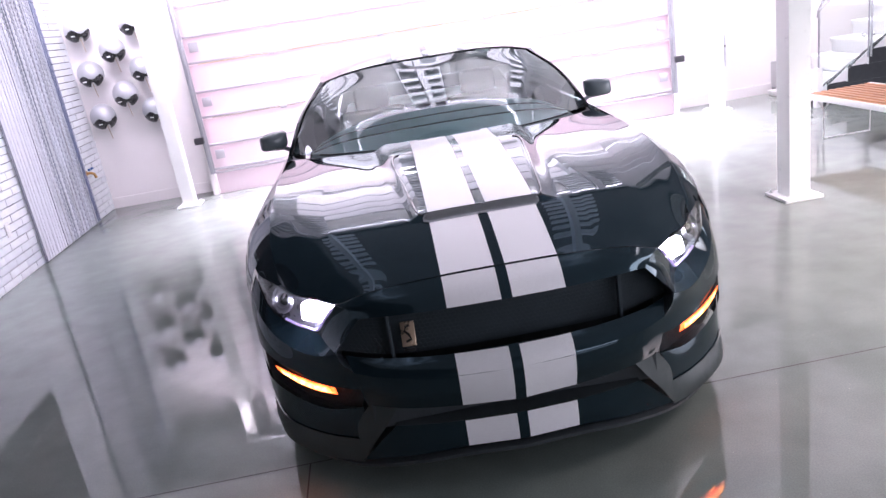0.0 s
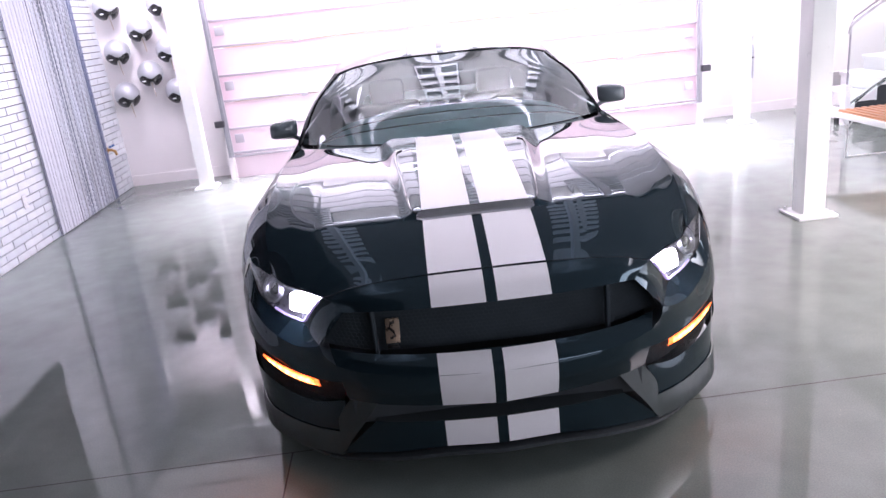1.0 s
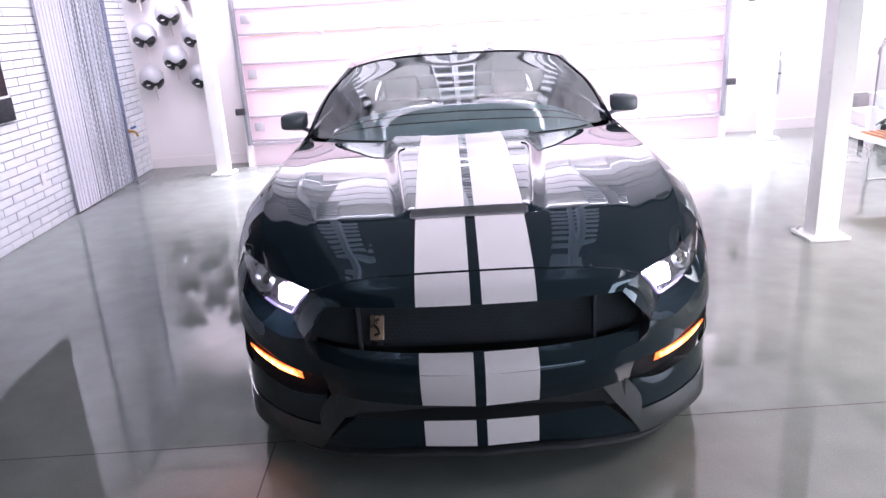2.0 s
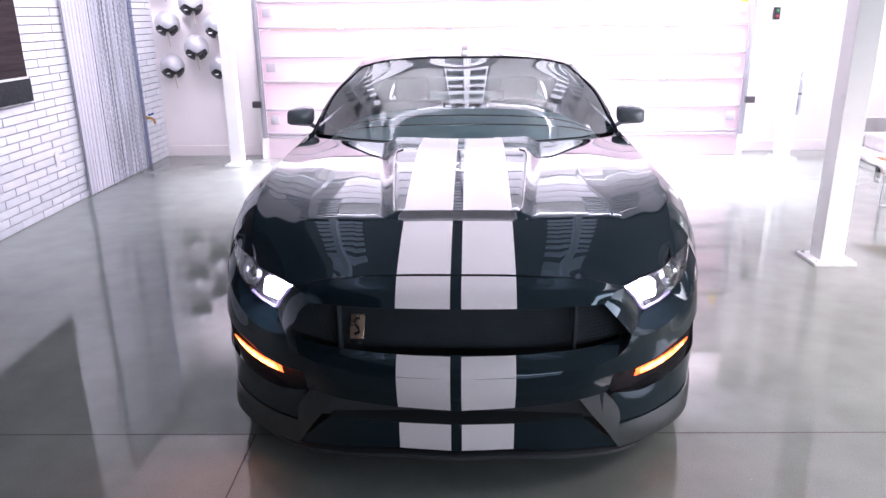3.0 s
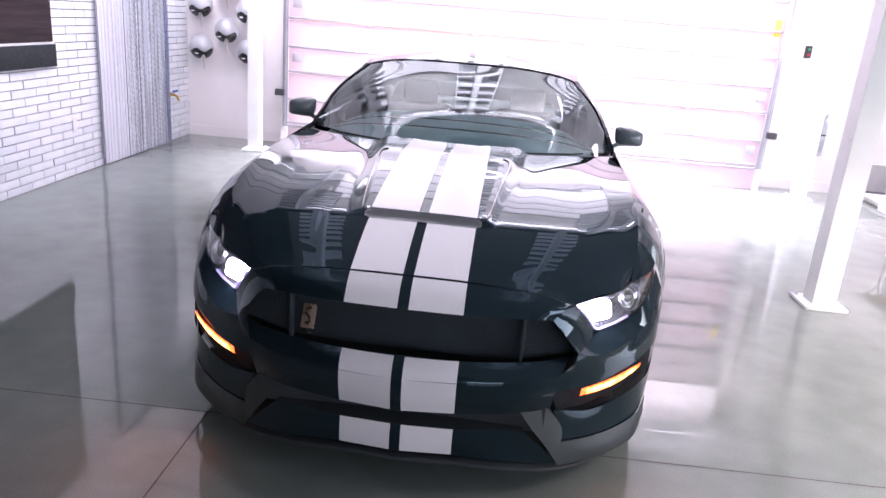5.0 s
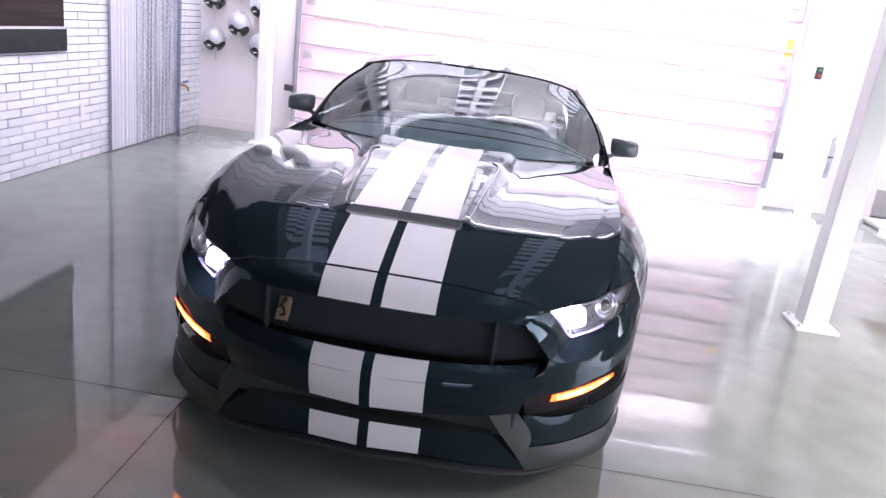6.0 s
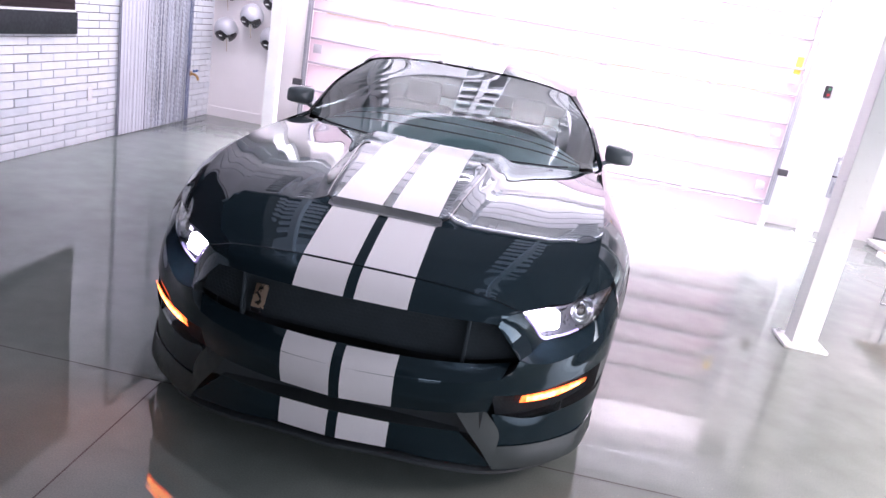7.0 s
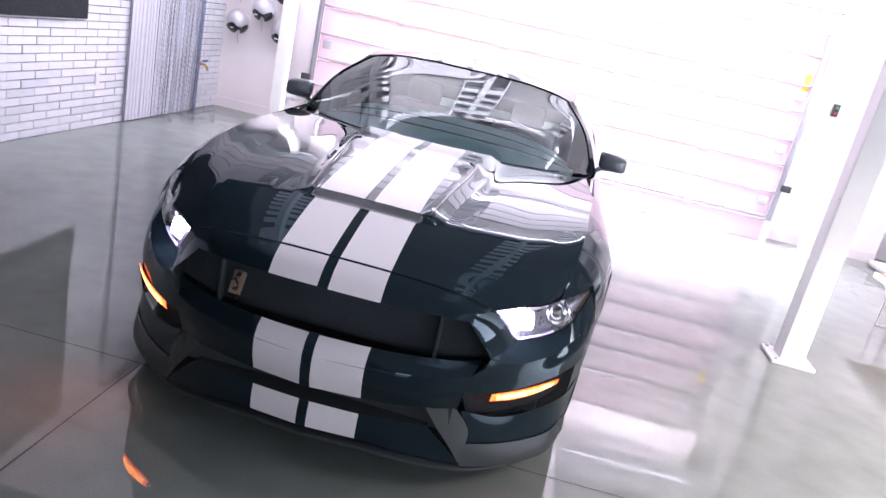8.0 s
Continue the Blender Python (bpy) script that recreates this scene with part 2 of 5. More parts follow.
GOLD = paint("champagne_badge_metal", (0.55, 0.42, 0.30), 0.3, metal=0.8, vary=0.15)
FLOOR = concrete_floor("polished_concrete")
JOINT = paint("floor_saw_cut", (0.05, 0.048, 0.045), 0.8)
WHITE = paint("white_wall_paint", (0.80, 0.78, 0.78), 0.55, vary=0.03, scale=2, bump=0.08, bump_scale=90)
COLUMN = paint("white_column_enamel", (0.79, 0.82, 0.80), 0.35, vary=0.04, scale=3, bump=0.05, bump_scale=60)
MORTAR = paint("dark_mortar", (0.02, 0.02, 0.024), 0.9, bump=0.4, bump_scale=200)
BRICK = per_piece("whitewashed_brick", [(0.69, 0.73, 0.77), (0.78, 0.81, 0.84), (0.82, 0.85, 0.87), (0.73, 0.77, 0.80)], 0.5)
DECK = paint("grey_roof_deck", (0.62, 0.66, 0.67), 0.5, vary=0.1, scale=2)
# Front of the ceiling: its lack of light is put into the colour.
SHADED_CEILING = paint("shaded_ceiling", (0.10, 0.12, 0.135), 0.7, vary=0.1, scale=2)
RIB = paint("deck_rib", (0.70, 0.75, 0.76), 0.5, vary=0.08, scale=2)
BEAM = paint("ceiling_beam_paint", (0.80, 0.84, 0.86), 0.5, vary=0.06, scale=2)
# Glow given to pale ribs and beams in place of light falling on them.
RIB_GLOW = glowing("glowing_pale_rib", (0.78, 0.86, 0.92), 0.45)
# Translucent so the lamp above replaces light on the panels' undersides.
FELT = fabric("grey_fabric_lit_through")
DOOR = backlit("translucent_door_panel")
DOOR_RAIL = paint("door_rail_aluminium", (0.42, 0.42, 0.45), 0.4, metal=0.4, vary=0.05)
TRACK = paint("galvanised_track", (0.34, 0.35, 0.38), 0.4, metal=0.6)
BLACK_METAL = paint("black_fitting", (0.03, 0.03, 0.035), 0.4)
BLACK_PANEL = paint("black_painted_board", (0.014, 0.017, 0.02), 0.6, vary=0.3, scale=3)
KICK = paint("grey_kick_plate", (0.50, 0.51, 0.52), 0.5, vary=0.15, scale=4)
CURTAIN_EDGE = paint("curtain_edge_wire", (0.30, 0.32, 0.38), 0.4, metal=0.6)
SHEER = paint("sheer_white_thread", (0.70, 0.72, 0.78), 0.5, vary=0.1, scale=3, stretch=(1, 40, 0.2))
BLUE_WIRE = paint("blue_grey_wire", (0.20, 0.24, 0.38), 0.45, vary=0.2, scale=20)
MESH_CURTAIN = beads("silver_chain_curtain")
HELMET = paint("silver_helmet_shell", (0.46, 0.48, 0.51), 0.40, metal=0.35, vary=0.05, scale=12, coat=0.15, rough_vary=0.04)
LAMP_BOWL = paint("headlamp_bowl", (0.20, 0.20, 0.22), 0.3, metal=0.7)
HELMET_BLACK = paint("black_helmet_trim", (0.012, 0.012, 0.013), 0.25, coat=0.3)
STRAP = paint("webbing_strap", (0.55, 0.45, 0.36), 0.8)
BRASS = paint("brass_valve", (0.60, 0.36, 0.14), 0.35, metal=0.9)
PICTURE = paint("dark_print", (0.024, 0.015, 0.017), 0.6, vary=0.8, scale=2.2, stretch=(1, 0.3, 9), spec=0.2)
PICTURE_BAND = paint("charcoal_print_band", (0.016, 0.021, 0.024), 0.6, spec=0.2)
TIMBER = paint("oiled_slat_timber", (0.46, 0.20, 0.085), 0.4, vary=0.25, scale=5, stretch=(12, 1, 12))
WHITE_ROD = paint("white_enamel_rod", (0.78, 0.78, 0.78), 0.3, vary=0.03)
RED = paint("red_plastic", (0.55, 0.03, 0.03), 0.35)
GREEN = paint("green_plastic", (0.03, 0.30, 0.12), 0.35)
YELLOW = paint("yellow_label", (0.75, 0.52, 0.06), 0.6)

# ---- building helpers ----


def mesh_of(name, bm, material, smooth=True):
    me = bpy.data.meshes.new(name)
    bm.to_mesh(me)
    bm.free()
    for mat in material if isinstance(material, (list, tuple)) else (material,):
        me.materials.append(mat)
    me.polygons.foreach_set("use_smooth", [smooth] * len(me.polygons))
    if smooth:
        me.set_sharp_from_angle(angle=radians(40))
    return me


def part(name, bm, material, parent=None, label="", smooth=True, place=None):
    """One mesh object; under a parent it is a part of it."""
    ob = new(name, mesh_of(name, bm, material, smooth))
    if parent:
        ob.parent = parent
    if place is not None:
        ob.matrix_basis = place
    if label:
        tagged(ob, label)
    return ob


def thing(name, label, category, place=None, group="", kind=""):
    ob = new(name)
    ob.empty_display_size = 0.1
    if place is not None:
        ob.matrix_basis = place
    return tagged(ob, label, category, group, kind)


def box(bm, lo, hi, bevel=0.0, m=None):
    lo, hi = Vector(lo), Vector(hi)
    r = bmesh.ops.create_cube(bm, size=1.0, matrix=Matrix.Translation((lo + hi) / 2) @ Matrix.Diagonal((*(hi - lo), 1)))
    vs = r["verts"]
    if bevel:
        es = list({e for v in vs for e in v.link_edges})
        vs = bmesh.ops.bevel(bm, geom=es, offset=bevel, segments=2, affect="EDGES", profile=0.5)["verts"]
    if m is not None:
        bmesh.ops.transform(bm, matrix=m, verts=list({v for v in vs}))
    return bm


def a_box(lo, hi, bevel=0.0):
    return box(bmesh.new(), lo, hi, bevel)


def tube(bm, points, r, n=8, closed=False):
    """A round bar along points."""
    pts = [Vector(p) for p in points]
    rings = []
    up = Vector((0.123, 0.31, 0.94))
    for i, p in enumerate(pts):
        a = pts[i - 1] if i or closed else p
        b = pts[(i + 1) % len(pts)] if i < len(pts) - 1 or closed else p
        d = (b - a).normalized()
        s = d.cross(up).normalized()
        w = s.cross(d)
        rings.append([bm.verts.new(p + r * (math.cos(k * math.tau / n) * s + math.sin(k * math.tau / n) * w)) for k in range(n)])
    for i in range(len(rings) - (0 if closed else 1)):
        q = rings[(i + 1) % len(rings)]
        for k in range(n):
            bm.faces.new((rings[i][k], rings[i][(k + 1) % n], q[(k + 1) % n], q[k]))
    if not closed:
        bm.faces.new(rings[0])
        bm.faces.new(rings[-1][::-1])
    return bm


def spun(profile, n=40, m=None):
    """A turned body: profile of (radius, height) round the z axis."""
    bm = bmesh.new()
    rings = [[bm.verts.new((r * math.cos(k * math.tau / n), r * math.sin(k * math.tau / n), z)) for k in range(n)] for r, z in profile]
    for a, b in zip(rings, rings[1:]):
        for k in range(n):
            bm.faces.new((a[k], a[(k + 1) % n], b[(k + 1) % n], b[k]))
    if profile[0][0] > 1e-5:
        bm.faces.new(rings[0][::-1])
    if profile[-1][0] > 1e-5:
        bm.faces.new(rings[-1])
    bmesh.ops.remove_doubles(bm, verts=bm.verts, dist=1e-6)
    bmesh.ops.recalc_face_normals(bm, faces=bm.faces)
    if m is not None:
        bm.transform(m)
    return bm


def line(points, n):
    """n points evenly along a smooth curve through the given ones."""
    p = np.array(points, float)
    if len(p) == 2:
        return p[0] + np.linspace(0, 1, n)[:, None] * (p[1] - p[0])
    d = np.concatenate([[0], np.cumsum(np.linalg.norm(np.diff(p, axis=0), axis=1))])
    m = np.zeros_like(p)
    m[1:-1] = (p[2:] - p[:-2]) / (d[2:] - d[:-2])[:, None]
    m[0], m[-1] = (p[1] - p[0]) / (d[1] - d[0]), (p[-1] - p[-2]) / (d[-1] - d[-2])
    s = np.linspace(0, d[-1], n)
    i = np.clip(np.searchsorted(d, s, side="right") - 1, 0, len(p) - 2)
    h = (d[i + 1] - d[i])[:, None]
    u = ((s - d[i])[:, None]) / h
    return ((2 * u**3 - 3 * u**2 + 1) * p[i] + (u**3 - 2 * u**2 + u) * h * m[i] + (-2 * u**3 + 3 * u**2) * p[i + 1] + (u**3 - u**2) * h * m[i + 1])


def coons(bottom, top, left, right, nu, nv):
    """A patch between four curves, as a (nv, nu, 3) array; bottom and top run left to right, left and right from bottom to top."""
    b, t, l, r = line(bottom, nu), line(top, nu), line(left, nv), line(right, nv)
    u, v = np.linspace(0, 1, nu)[None, :, None], np.linspace(0, 1, nv)[:, None, None]
    return ((1 - v) * b[None] + v * t[None] + (1 - u) * l[:, None] + u * r[:, None]
            - ((1 - u) * (1 - v) * b[0] + u * (1 - v) * b[-1] + (1 - u) * v * t[0] + u * v * t[-1]))


def eased(grid, n):
    """Lets a panel relax between its four edges."""
    g = grid.copy()
    for _ in range(n):
        g[1:-1, 1:-1] = 0.25 * (g[:-2, 1:-1] + g[2:, 1:-1] + g[1:-1, :-2] + g[1:-1, 2:])
    return g


def sheet(grid, mirror=False, both=False, bm=None, thick=0.0):
    """Faces over a grid of points; mirror: the copy on the other side of the car; both: the two halves in one."""
    bm = bm or bmesh.new()
    for flip in ((False, True) if both else (mirror,)):
        g = grid * np.array([-1, 1, 1]) if flip else grid
        vs = [[bm.verts.new(p) for p in row] for row in g]
        for a, b in zip(vs, vs[1:]):
            for k in range(len(a) - 1):
                f = (a[k], a[k + 1], b[k + 1], b[k])
                try:
                    bm.faces.new(f[::-1] if flip else f)
                except ValueError:
                    pass
    if both:
        bmesh.ops.remove_doubles(bm, verts=bm.verts, dist=1e-5)
    if thick:
        bmesh.ops.solidify(bm, geom=bm.faces[:], thickness=thick)
    return bm


def pushed(grid, d):
    """The grid moved by d along its normals."""
    gu, gv = np.gradient(grid, axis=1), np.gradient(grid, axis=0)
    n = np.cross(gu, gv)
    return grid + d * n / np.maximum(np.linalg.norm(n, axis=2, keepdims=True), 1e-9)


def smooth(a, b, x):
    t = np.clip((x - a) / (b - a), 0, 1)
    return t * t * (3 - 2 * t)


# ---- the car: y runs from its nose to its tail, x to its left ----
car = thing("car", "navy blue sports coupe with two wide white racing stripes, headlamps lit", "car")

# bonnet
FRONT = [(0, 0.070, 0.780), (0.192, 0.080, 0.775), (0.35, 0.098, 0.762), (0.464, 0.118, 0.744), (0.555, 0.150, 0.713), (0.64, 0.232, 0.717), (0.721, 0.312, 0.719), (0.775, 0.42, 0.732)]
CUT = [(0.775, 0.42, 0.732), (0.783, 0.455, 0.770), (0.793, 0.50, 0.803), (0.804, 0.56, 0.834), (0.813, 0.66, 0.872), (0.819, 0.78, 0.905), (0.826, 1.0, 0.932), (0.835, 1.35, 0.952), (0.805, 1.70, 0.962)]
BACK = [(0, 1.40, 0.975), (0.2, 1.41, 0.977), (0.45, 1.46, 0.978), (0.65, 1.55, 0.974), (0.805, 1.70, 0.962)]
MID = [(0, 0.070, 0.780), (0, 0.13, 0.812), (0, 0.25, 0.853), (0, 0.37, 0.884), (0, 0.5, 0.907), (0, 0.8, 0.939), (0, 1.2, 0.964), (0, 1.40, 0.974)]
g = coons(FRONT, BACK, MID, CUT, 161, 220)
for _ in range(880):                # lets the panel relax between its edges
    w = np.concatenate([g[:, 1:2] * np.array([-1, 1, 1]), g], axis=1)
    g[1:-1, :-1] = 0.25 * (w[:-2, 1:-1] + w[2:, 1:-1] + w[1:-1, :-2] + w[1:-1, 2:])
X, Y = g[..., 0], g[..., 1]
half = 0.222 + 0.085 * np.clip((Y - 0.39) / 0.85, 0, 1.2)
plateau = smooth(0.375, 0.395, Y) * (1 - smooth(-0.015, 0.070, X - half))
g[..., 2] += plateau * (0.020 + 0.010 * smooth(0.4, 1.1, Y))
g[..., 2] += 0.012 * np.exp(-((Y - 1.11) / 0.12) ** 2) * (1 - smooth(half - 0.02, half + 0.09, X))
crease = 0.552 + 0.10 * (Y - 0.15)          # from the inner corner of the headlamp, fading aft
hat = np.clip(1.08 - np.sqrt((X - crease) ** 2 + 0.006 ** 2) / 0.19, 0, 1)
g[..., 2] += 0.0085 * hat * smooth(0.12, 0.26, Y) * (1 - smooth(0.42, 0.95, Y))
g[..., 2] -= 0.003 * np.exp(-((X - half - 0.085) / 0.055) ** 2) * smooth(0.45, 0.9, Y)
g[..., 2] += 0.003 * np.clip(1.1 - np.sqrt((X - 0.715) ** 2 + 0.02 ** 2) / 0.10, 0, 1) * smooth(0.42, 0.6, Y) * (1 - smooth(0.9, 1.4, Y))
HOOD = g
hood = part("hood", sheet(HOOD, both=True), NAVY, car, "navy bonnet with a raised heat-extractor vent")
edge = [p for p in HOOD[0] if p[0] <= 0.556]
lip = [(x, y - 0.0025, z - 0.003) for x, y, z in edge[::2] + [(0.5575, 0.152, 0.712)]]

# nose panel between bonnet and grille
LIP = [(0, -0.018, 0.694), (0.194, 0.000, 0.689), (0.35, 0.030, 0.684), (0.43, 0.056, 0.680), (0.487, 0.085, 0.672)]
nose_grid = coons(LIP, lip, [(0, -0.018, 0.694), (0, 0.022, 0.744), (0, 0.0675, 0.777)], [(0.487, 0.085, 0.672), (0.52, 0.112, 0.700), (0.5575, 0.1495, 0.709)], 50, 14)
nose = part("nose_panel", sheet(nose_grid, both=True), NAVY, car)
under = coons([(x, y + 0.06, z - 0.012) for x, y, z in LIP], LIP, [(0, 0.042, 0.682), (0, -0.018, 0.694)], [(0.487, 0.145, 0.66), (0.487, 0.085, 0.672)], 50, 4)
part("nose_lip", sheet(under, both=True), GLOSS_BLACK, car)

# bumper bar under the grille
CREASE = [(0, -0.058, 0.466), (0.19, -0.043, 0.468), (0.32, -0.018, 0.472), (0.45, 0.022, 0.479), (0.537, 0.070, 0.489)]
BAR_LOW = [(0, -0.030, 0.335), (0.195, -0.006, 0.338), (0.31, 0.012, 0.342), (0.418, 0.037, 0.348), (0.514, 0.085, 0.352)]
BAR_TOP = [(0, -0.010, 0.530), (0.19, 0.001, 0.527), (0.35, 0.040, 0.524), (0.47, 0.085, 0.524), (0.56, 0.130, 0.532)]
bar_front = coons(BAR_LOW, CREASE, [(0, -0.030, 0.335), (0, -0.052, 0.40), (0, -0.058, 0.466)], [(0.514, 0.085, 0.352), (0.525, 0.068, 0.42), (0.537, 0.070, 0.489)], 40, 10)
bar_top = coons(CREASE, BAR_TOP, [(0, -0.058, 0.466), (0, -0.042, 0.505), (0, -0.010, 0.530)], [(0.537, 0.070, 0.489), (0.548, 0.10, 0.512), (0.56, 0.130, 0.532)], 40, 8)
bumper_bm = sheet(bar_front, both=True)
bumper_bm = sheet(bar_top, both=True, bm=bumper_bm)
bumper = part("bumper", bumper_bm, NAVY, car)
bar_under = coons([(x * 0.98, y + 0.09, z) for x, y, z in BAR_LOW], BAR_LOW, [(0, 0.06, 0.335), (0, -0.030, 0.335)], [(0.504, 0.175, 0.352), (0.514, 0.085, 0.352)], 30, 3)
part("bumper_underside", sheet(bar_under, both=True), SATIN_BLACK, car)

# lower lip with the splitter plate
LIP2_TOP = [(0, 0.000, 0.268), (0.193, 0.013, 0.268), (0.31, 0.030, 0.268), (0.43, 0.055, 0.270)]
LIP2_LOW = [(0, 0.000, 0.165), (0.195, 0.018, 0.164), (0.36, 0.040, 0.150), (0.57, 0.110, 0.126)]
lip_grid = coons(LIP2_LOW, LIP2_TOP, [(0, 0.000, 0.165), (0, -0.006, 0.22), (0, 0.0, 0.268)], [(0.57, 0.110, 0.126), (0.50, 0.08, 0.20), (0.43, 0.055, 0.270)], 36, 8)
lower_lip = part("lower_lip", sheet(lip_grid, both=True), NAVY, car)
lip_shelf = coons([(x, y + 0.10, z + 0.015) for x, y, z in LIP2_TOP], LIP2_TOP, [(0, 0.10, 0.283), (0, 0, 0.268)], [(0.43, 0.155, 0.285), (0.43, 0.055, 0.27)], 30, 3)
part("intake_shelf", sheet(lip_shelf, both=True), SATIN_BLACK, car)
EDGE = [(0, -0.018, 0.150), (0.195, 0.000, 0.149), (0.36, 0.022, 0.138), (0.55, 0.098, 0.112), (0.68, 0.195, 0.100), (0.80, 0.315, 0.103), (0.885, 0.45, 0.114), (0.91, 0.58, 0.13)]
split_grid = coons(EDGE, [(x * 0.96, 0.60, 0.16) for x, y, z in EDGE], [EDGE[0], (0, 0.60, 0.16)], [EDGE[-1], (0.90, 0.60, 0.16)], 50, 4)
part("splitter", sheet(split_grid, both=True, thick=0.012), SATIN_BLACK, car)

# cheek panels by the headlamps, fender fronts and fender caps
H_IN = [(0.652, 0.250, 0.586), (0.608, 0.198, 0.650), (0.560, 0.148, 0.711)]
H_LOW = [(0.652, 0.250, 0.586), (0.731, 0.335, 0.588), (0.795, 0.405, 0.606), (0.838, 0.450, 0.642), (0.864, 0.508, 0.690), (0.884, 0.566, 0.733)]
H_TOP = [(0.560, 0.148, 0.711), (0.64, 0.230, 0.714), (0.721, 0.310, 0.716), (0.775, 0.40, 0.722), (0.828, 0.470, 0.731), (0.884, 0.566, 0.734)]
cheek_a = coons([(0.585, 0.098, 0.558), (0.615, 0.165, 0.560), (0.652, 0.250, 0.584)], [(0.487, 0.085, 0.672), (0.52, 0.112, 0.700), (0.558, 0.146, 0.708)],
                [(0.585, 0.098, 0.558), (0.540, 0.090, 0.612), (0.487, 0.085, 0.672)], [(0.652, 0.250, 0.584), (0.606, 0.196, 0.648), (0.558, 0.146, 0.708)], 14, 14)
B_LOW = [(0.525, 0.070, 0.425), (0.567, 0.092, 0.423), (0.617, 0.127, 0.423), (0.68, 0.174, 0.429), (0.75, 0.238, 0.442), (0.84, 0.338, 0.465), (0.906, 0.452, 0.49), (0.936, 0.57, 0.52)]
B_TOP = [(0.585, 0.098, 0.558), (0.615, 0.165, 0.560), (0.655, 0.246, 0.581), (0.731, 0.331, 0.583), (0.797, 0.401, 0.601), (0.842, 0.448, 0.638), (0.869, 0.508, 0.686), (0.889, 0.570, 0.731)]
CREASE_C = [(0.585, 0.098, 0.556), (0.615, 0.119, 0.546), (0.650, 0.148, 0.537), (0.700, 0.200, 0.530), (0.765, 0.278, 0.536), (0.825, 0.356, 0.556), (0.880, 0.450, 0.598), (0.921, 0.57, 0.665)]
cheek_b = coons(CREASE_C, B_TOP, [(0.585, 0.098, 0.556), (0.585, 0.098, 0.558)], [(0.921, 0.57, 0.665), (0.889, 0.57, 0.731)], 44, 9)
IN_EDGE = [(0.525, 0.070, 0.425), (0.537, 0.070, 0.489), (0.572, 0.085, 0.522), (0.585, 0.098, 0.5555)]
cheek_c = coons(B_LOW, [(x, y, z - 0.0005) for x, y, z in CREASE_C], [IN_EDGE[0], IN_EDGE[-1]], [(0.936, 0.57, 0.52), (0.935, 0.57, 0.59), (0.921, 0.57, 0.665)], 60, 13)
cheek_c += (line(IN_EDGE, 13) - line([IN_EDGE[0], IN_EDGE[-1]], 13))[:, None, :] * ((1 - np.linspace(0, 1, 60)) ** 14)[None, :, None]
cheek_a = eased(cheek_a, 60)


def keyed(table, y):
    t = np.array(table, float)
    return np.stack([np.interp(y, t[:, 0], t[:, k]) for k in range(1, t.shape[1])], -1)


WAIST = [(0.57, 0.805, 0.838), (0.66, 0.813, 0.872), (0.78, 0.819, 0.905), (1.0, 0.826, 0.932), (1.35, 0.835, 0.952), (1.7, 0.845, 0.958), (2.1, 0.868, 0.955), (3.0, 0.875, 0.965), (3.6, 0.865, 1.00), (4.2, 0.82, 1.03), (4.6, 0.74, 1.03), (4.76, 0.66, 0.99)]
WIDEST = [(0.57, 0.936, 0.56), (0.7, 0.960, 0.63), (0.9, 0.980, 0.70), (1.2, 0.968, 0.71), (1.6, 0.932, 0.69), (2.4, 0.93, 0.68), (3.1, 0.945, 0.70), (3.6, 0.962, 0.73), (4.2, 0.935, 0.74), (4.6, 0.85, 0.74), (4.76, 0.74, 0.74)]
WHEELS = ((0.93, 0.345), (3.65, 0.350))


def shoulder(w, x, ys, a):
    """The rounded section from the bonnet's shut line (w) down to the widest line (x)."""
    drop = w[:, 1] - x[:, 1]
    h00, h10, h01, h11 = 2 * a**3 - 3 * a**2 + 1, a**3 - 2 * a**2 + a, -2 * a**3 + 3 * a**2, a**3 - a**2
    return np.stack([h00 * w[:, 0] + h10 * 0.155 + h01 * x[:, 0], ys, h00 * w[:, 1] - h10 * 0.085 + h01 * x[:, 1] - h11 * 1.7 * drop], 1)


def flank_grid(y0, y1, n=60):
    ys = np.linspace(y0, y1, n)
    w, x = keyed(WAIST, ys), keyed(WIDEST, ys)
    rows = []
    foot = np.full(n, 0.19)
    for yc, r in WHEELS:
        d = (r + 0.045) ** 2 - (ys - yc) ** 2
        foot = np.maximum(foot, np.where(d > 0, 0.34 + np.sqrt(np.maximum(d, 0)), 0))
    for a in np.linspace(0, 1, 14):
        rows.append(shoulder(w, x, ys, a))
    for a in np.linspace(0.1, 1, 10):
        z = np.minimum(x[:, 1] + (foot - x[:, 1]) * a, 9)
        xx = x[:, 0] - 0.055 * ((x[:, 1] - z) / 0.5) ** 2 - 0.012 * np.exp(-(((z - 0.45) / 0.06) ** 2)) * smooth(1.3, 1.6, ys) * (1 - smooth(2.9, 3.2, ys))
        rows.append(np.stack([xx, ys, z], 1))
    return np.array(rows[::-1])


at57 = np.array([0.57])
edge57 = [tuple(shoulder(keyed(WAIST, at57), keyed(WIDEST, at57), at57, a)[0]) for a in np.linspace(0, 0.46, 6)]
cap = coons([(0.775, 0.40, 0.724), (0.828, 0.470, 0.734), (0.868, 0.535, 0.739), edge57[-1]], [(0.783, 0.455, 0.768), (0.793, 0.50, 0.801), (0.800, 0.535, 0.822), (0.805, 0.57, 0.838)],
            [(0.775, 0.40, 0.724), (0.783, 0.455, 0.768)], edge57[::-1], 16, 10)
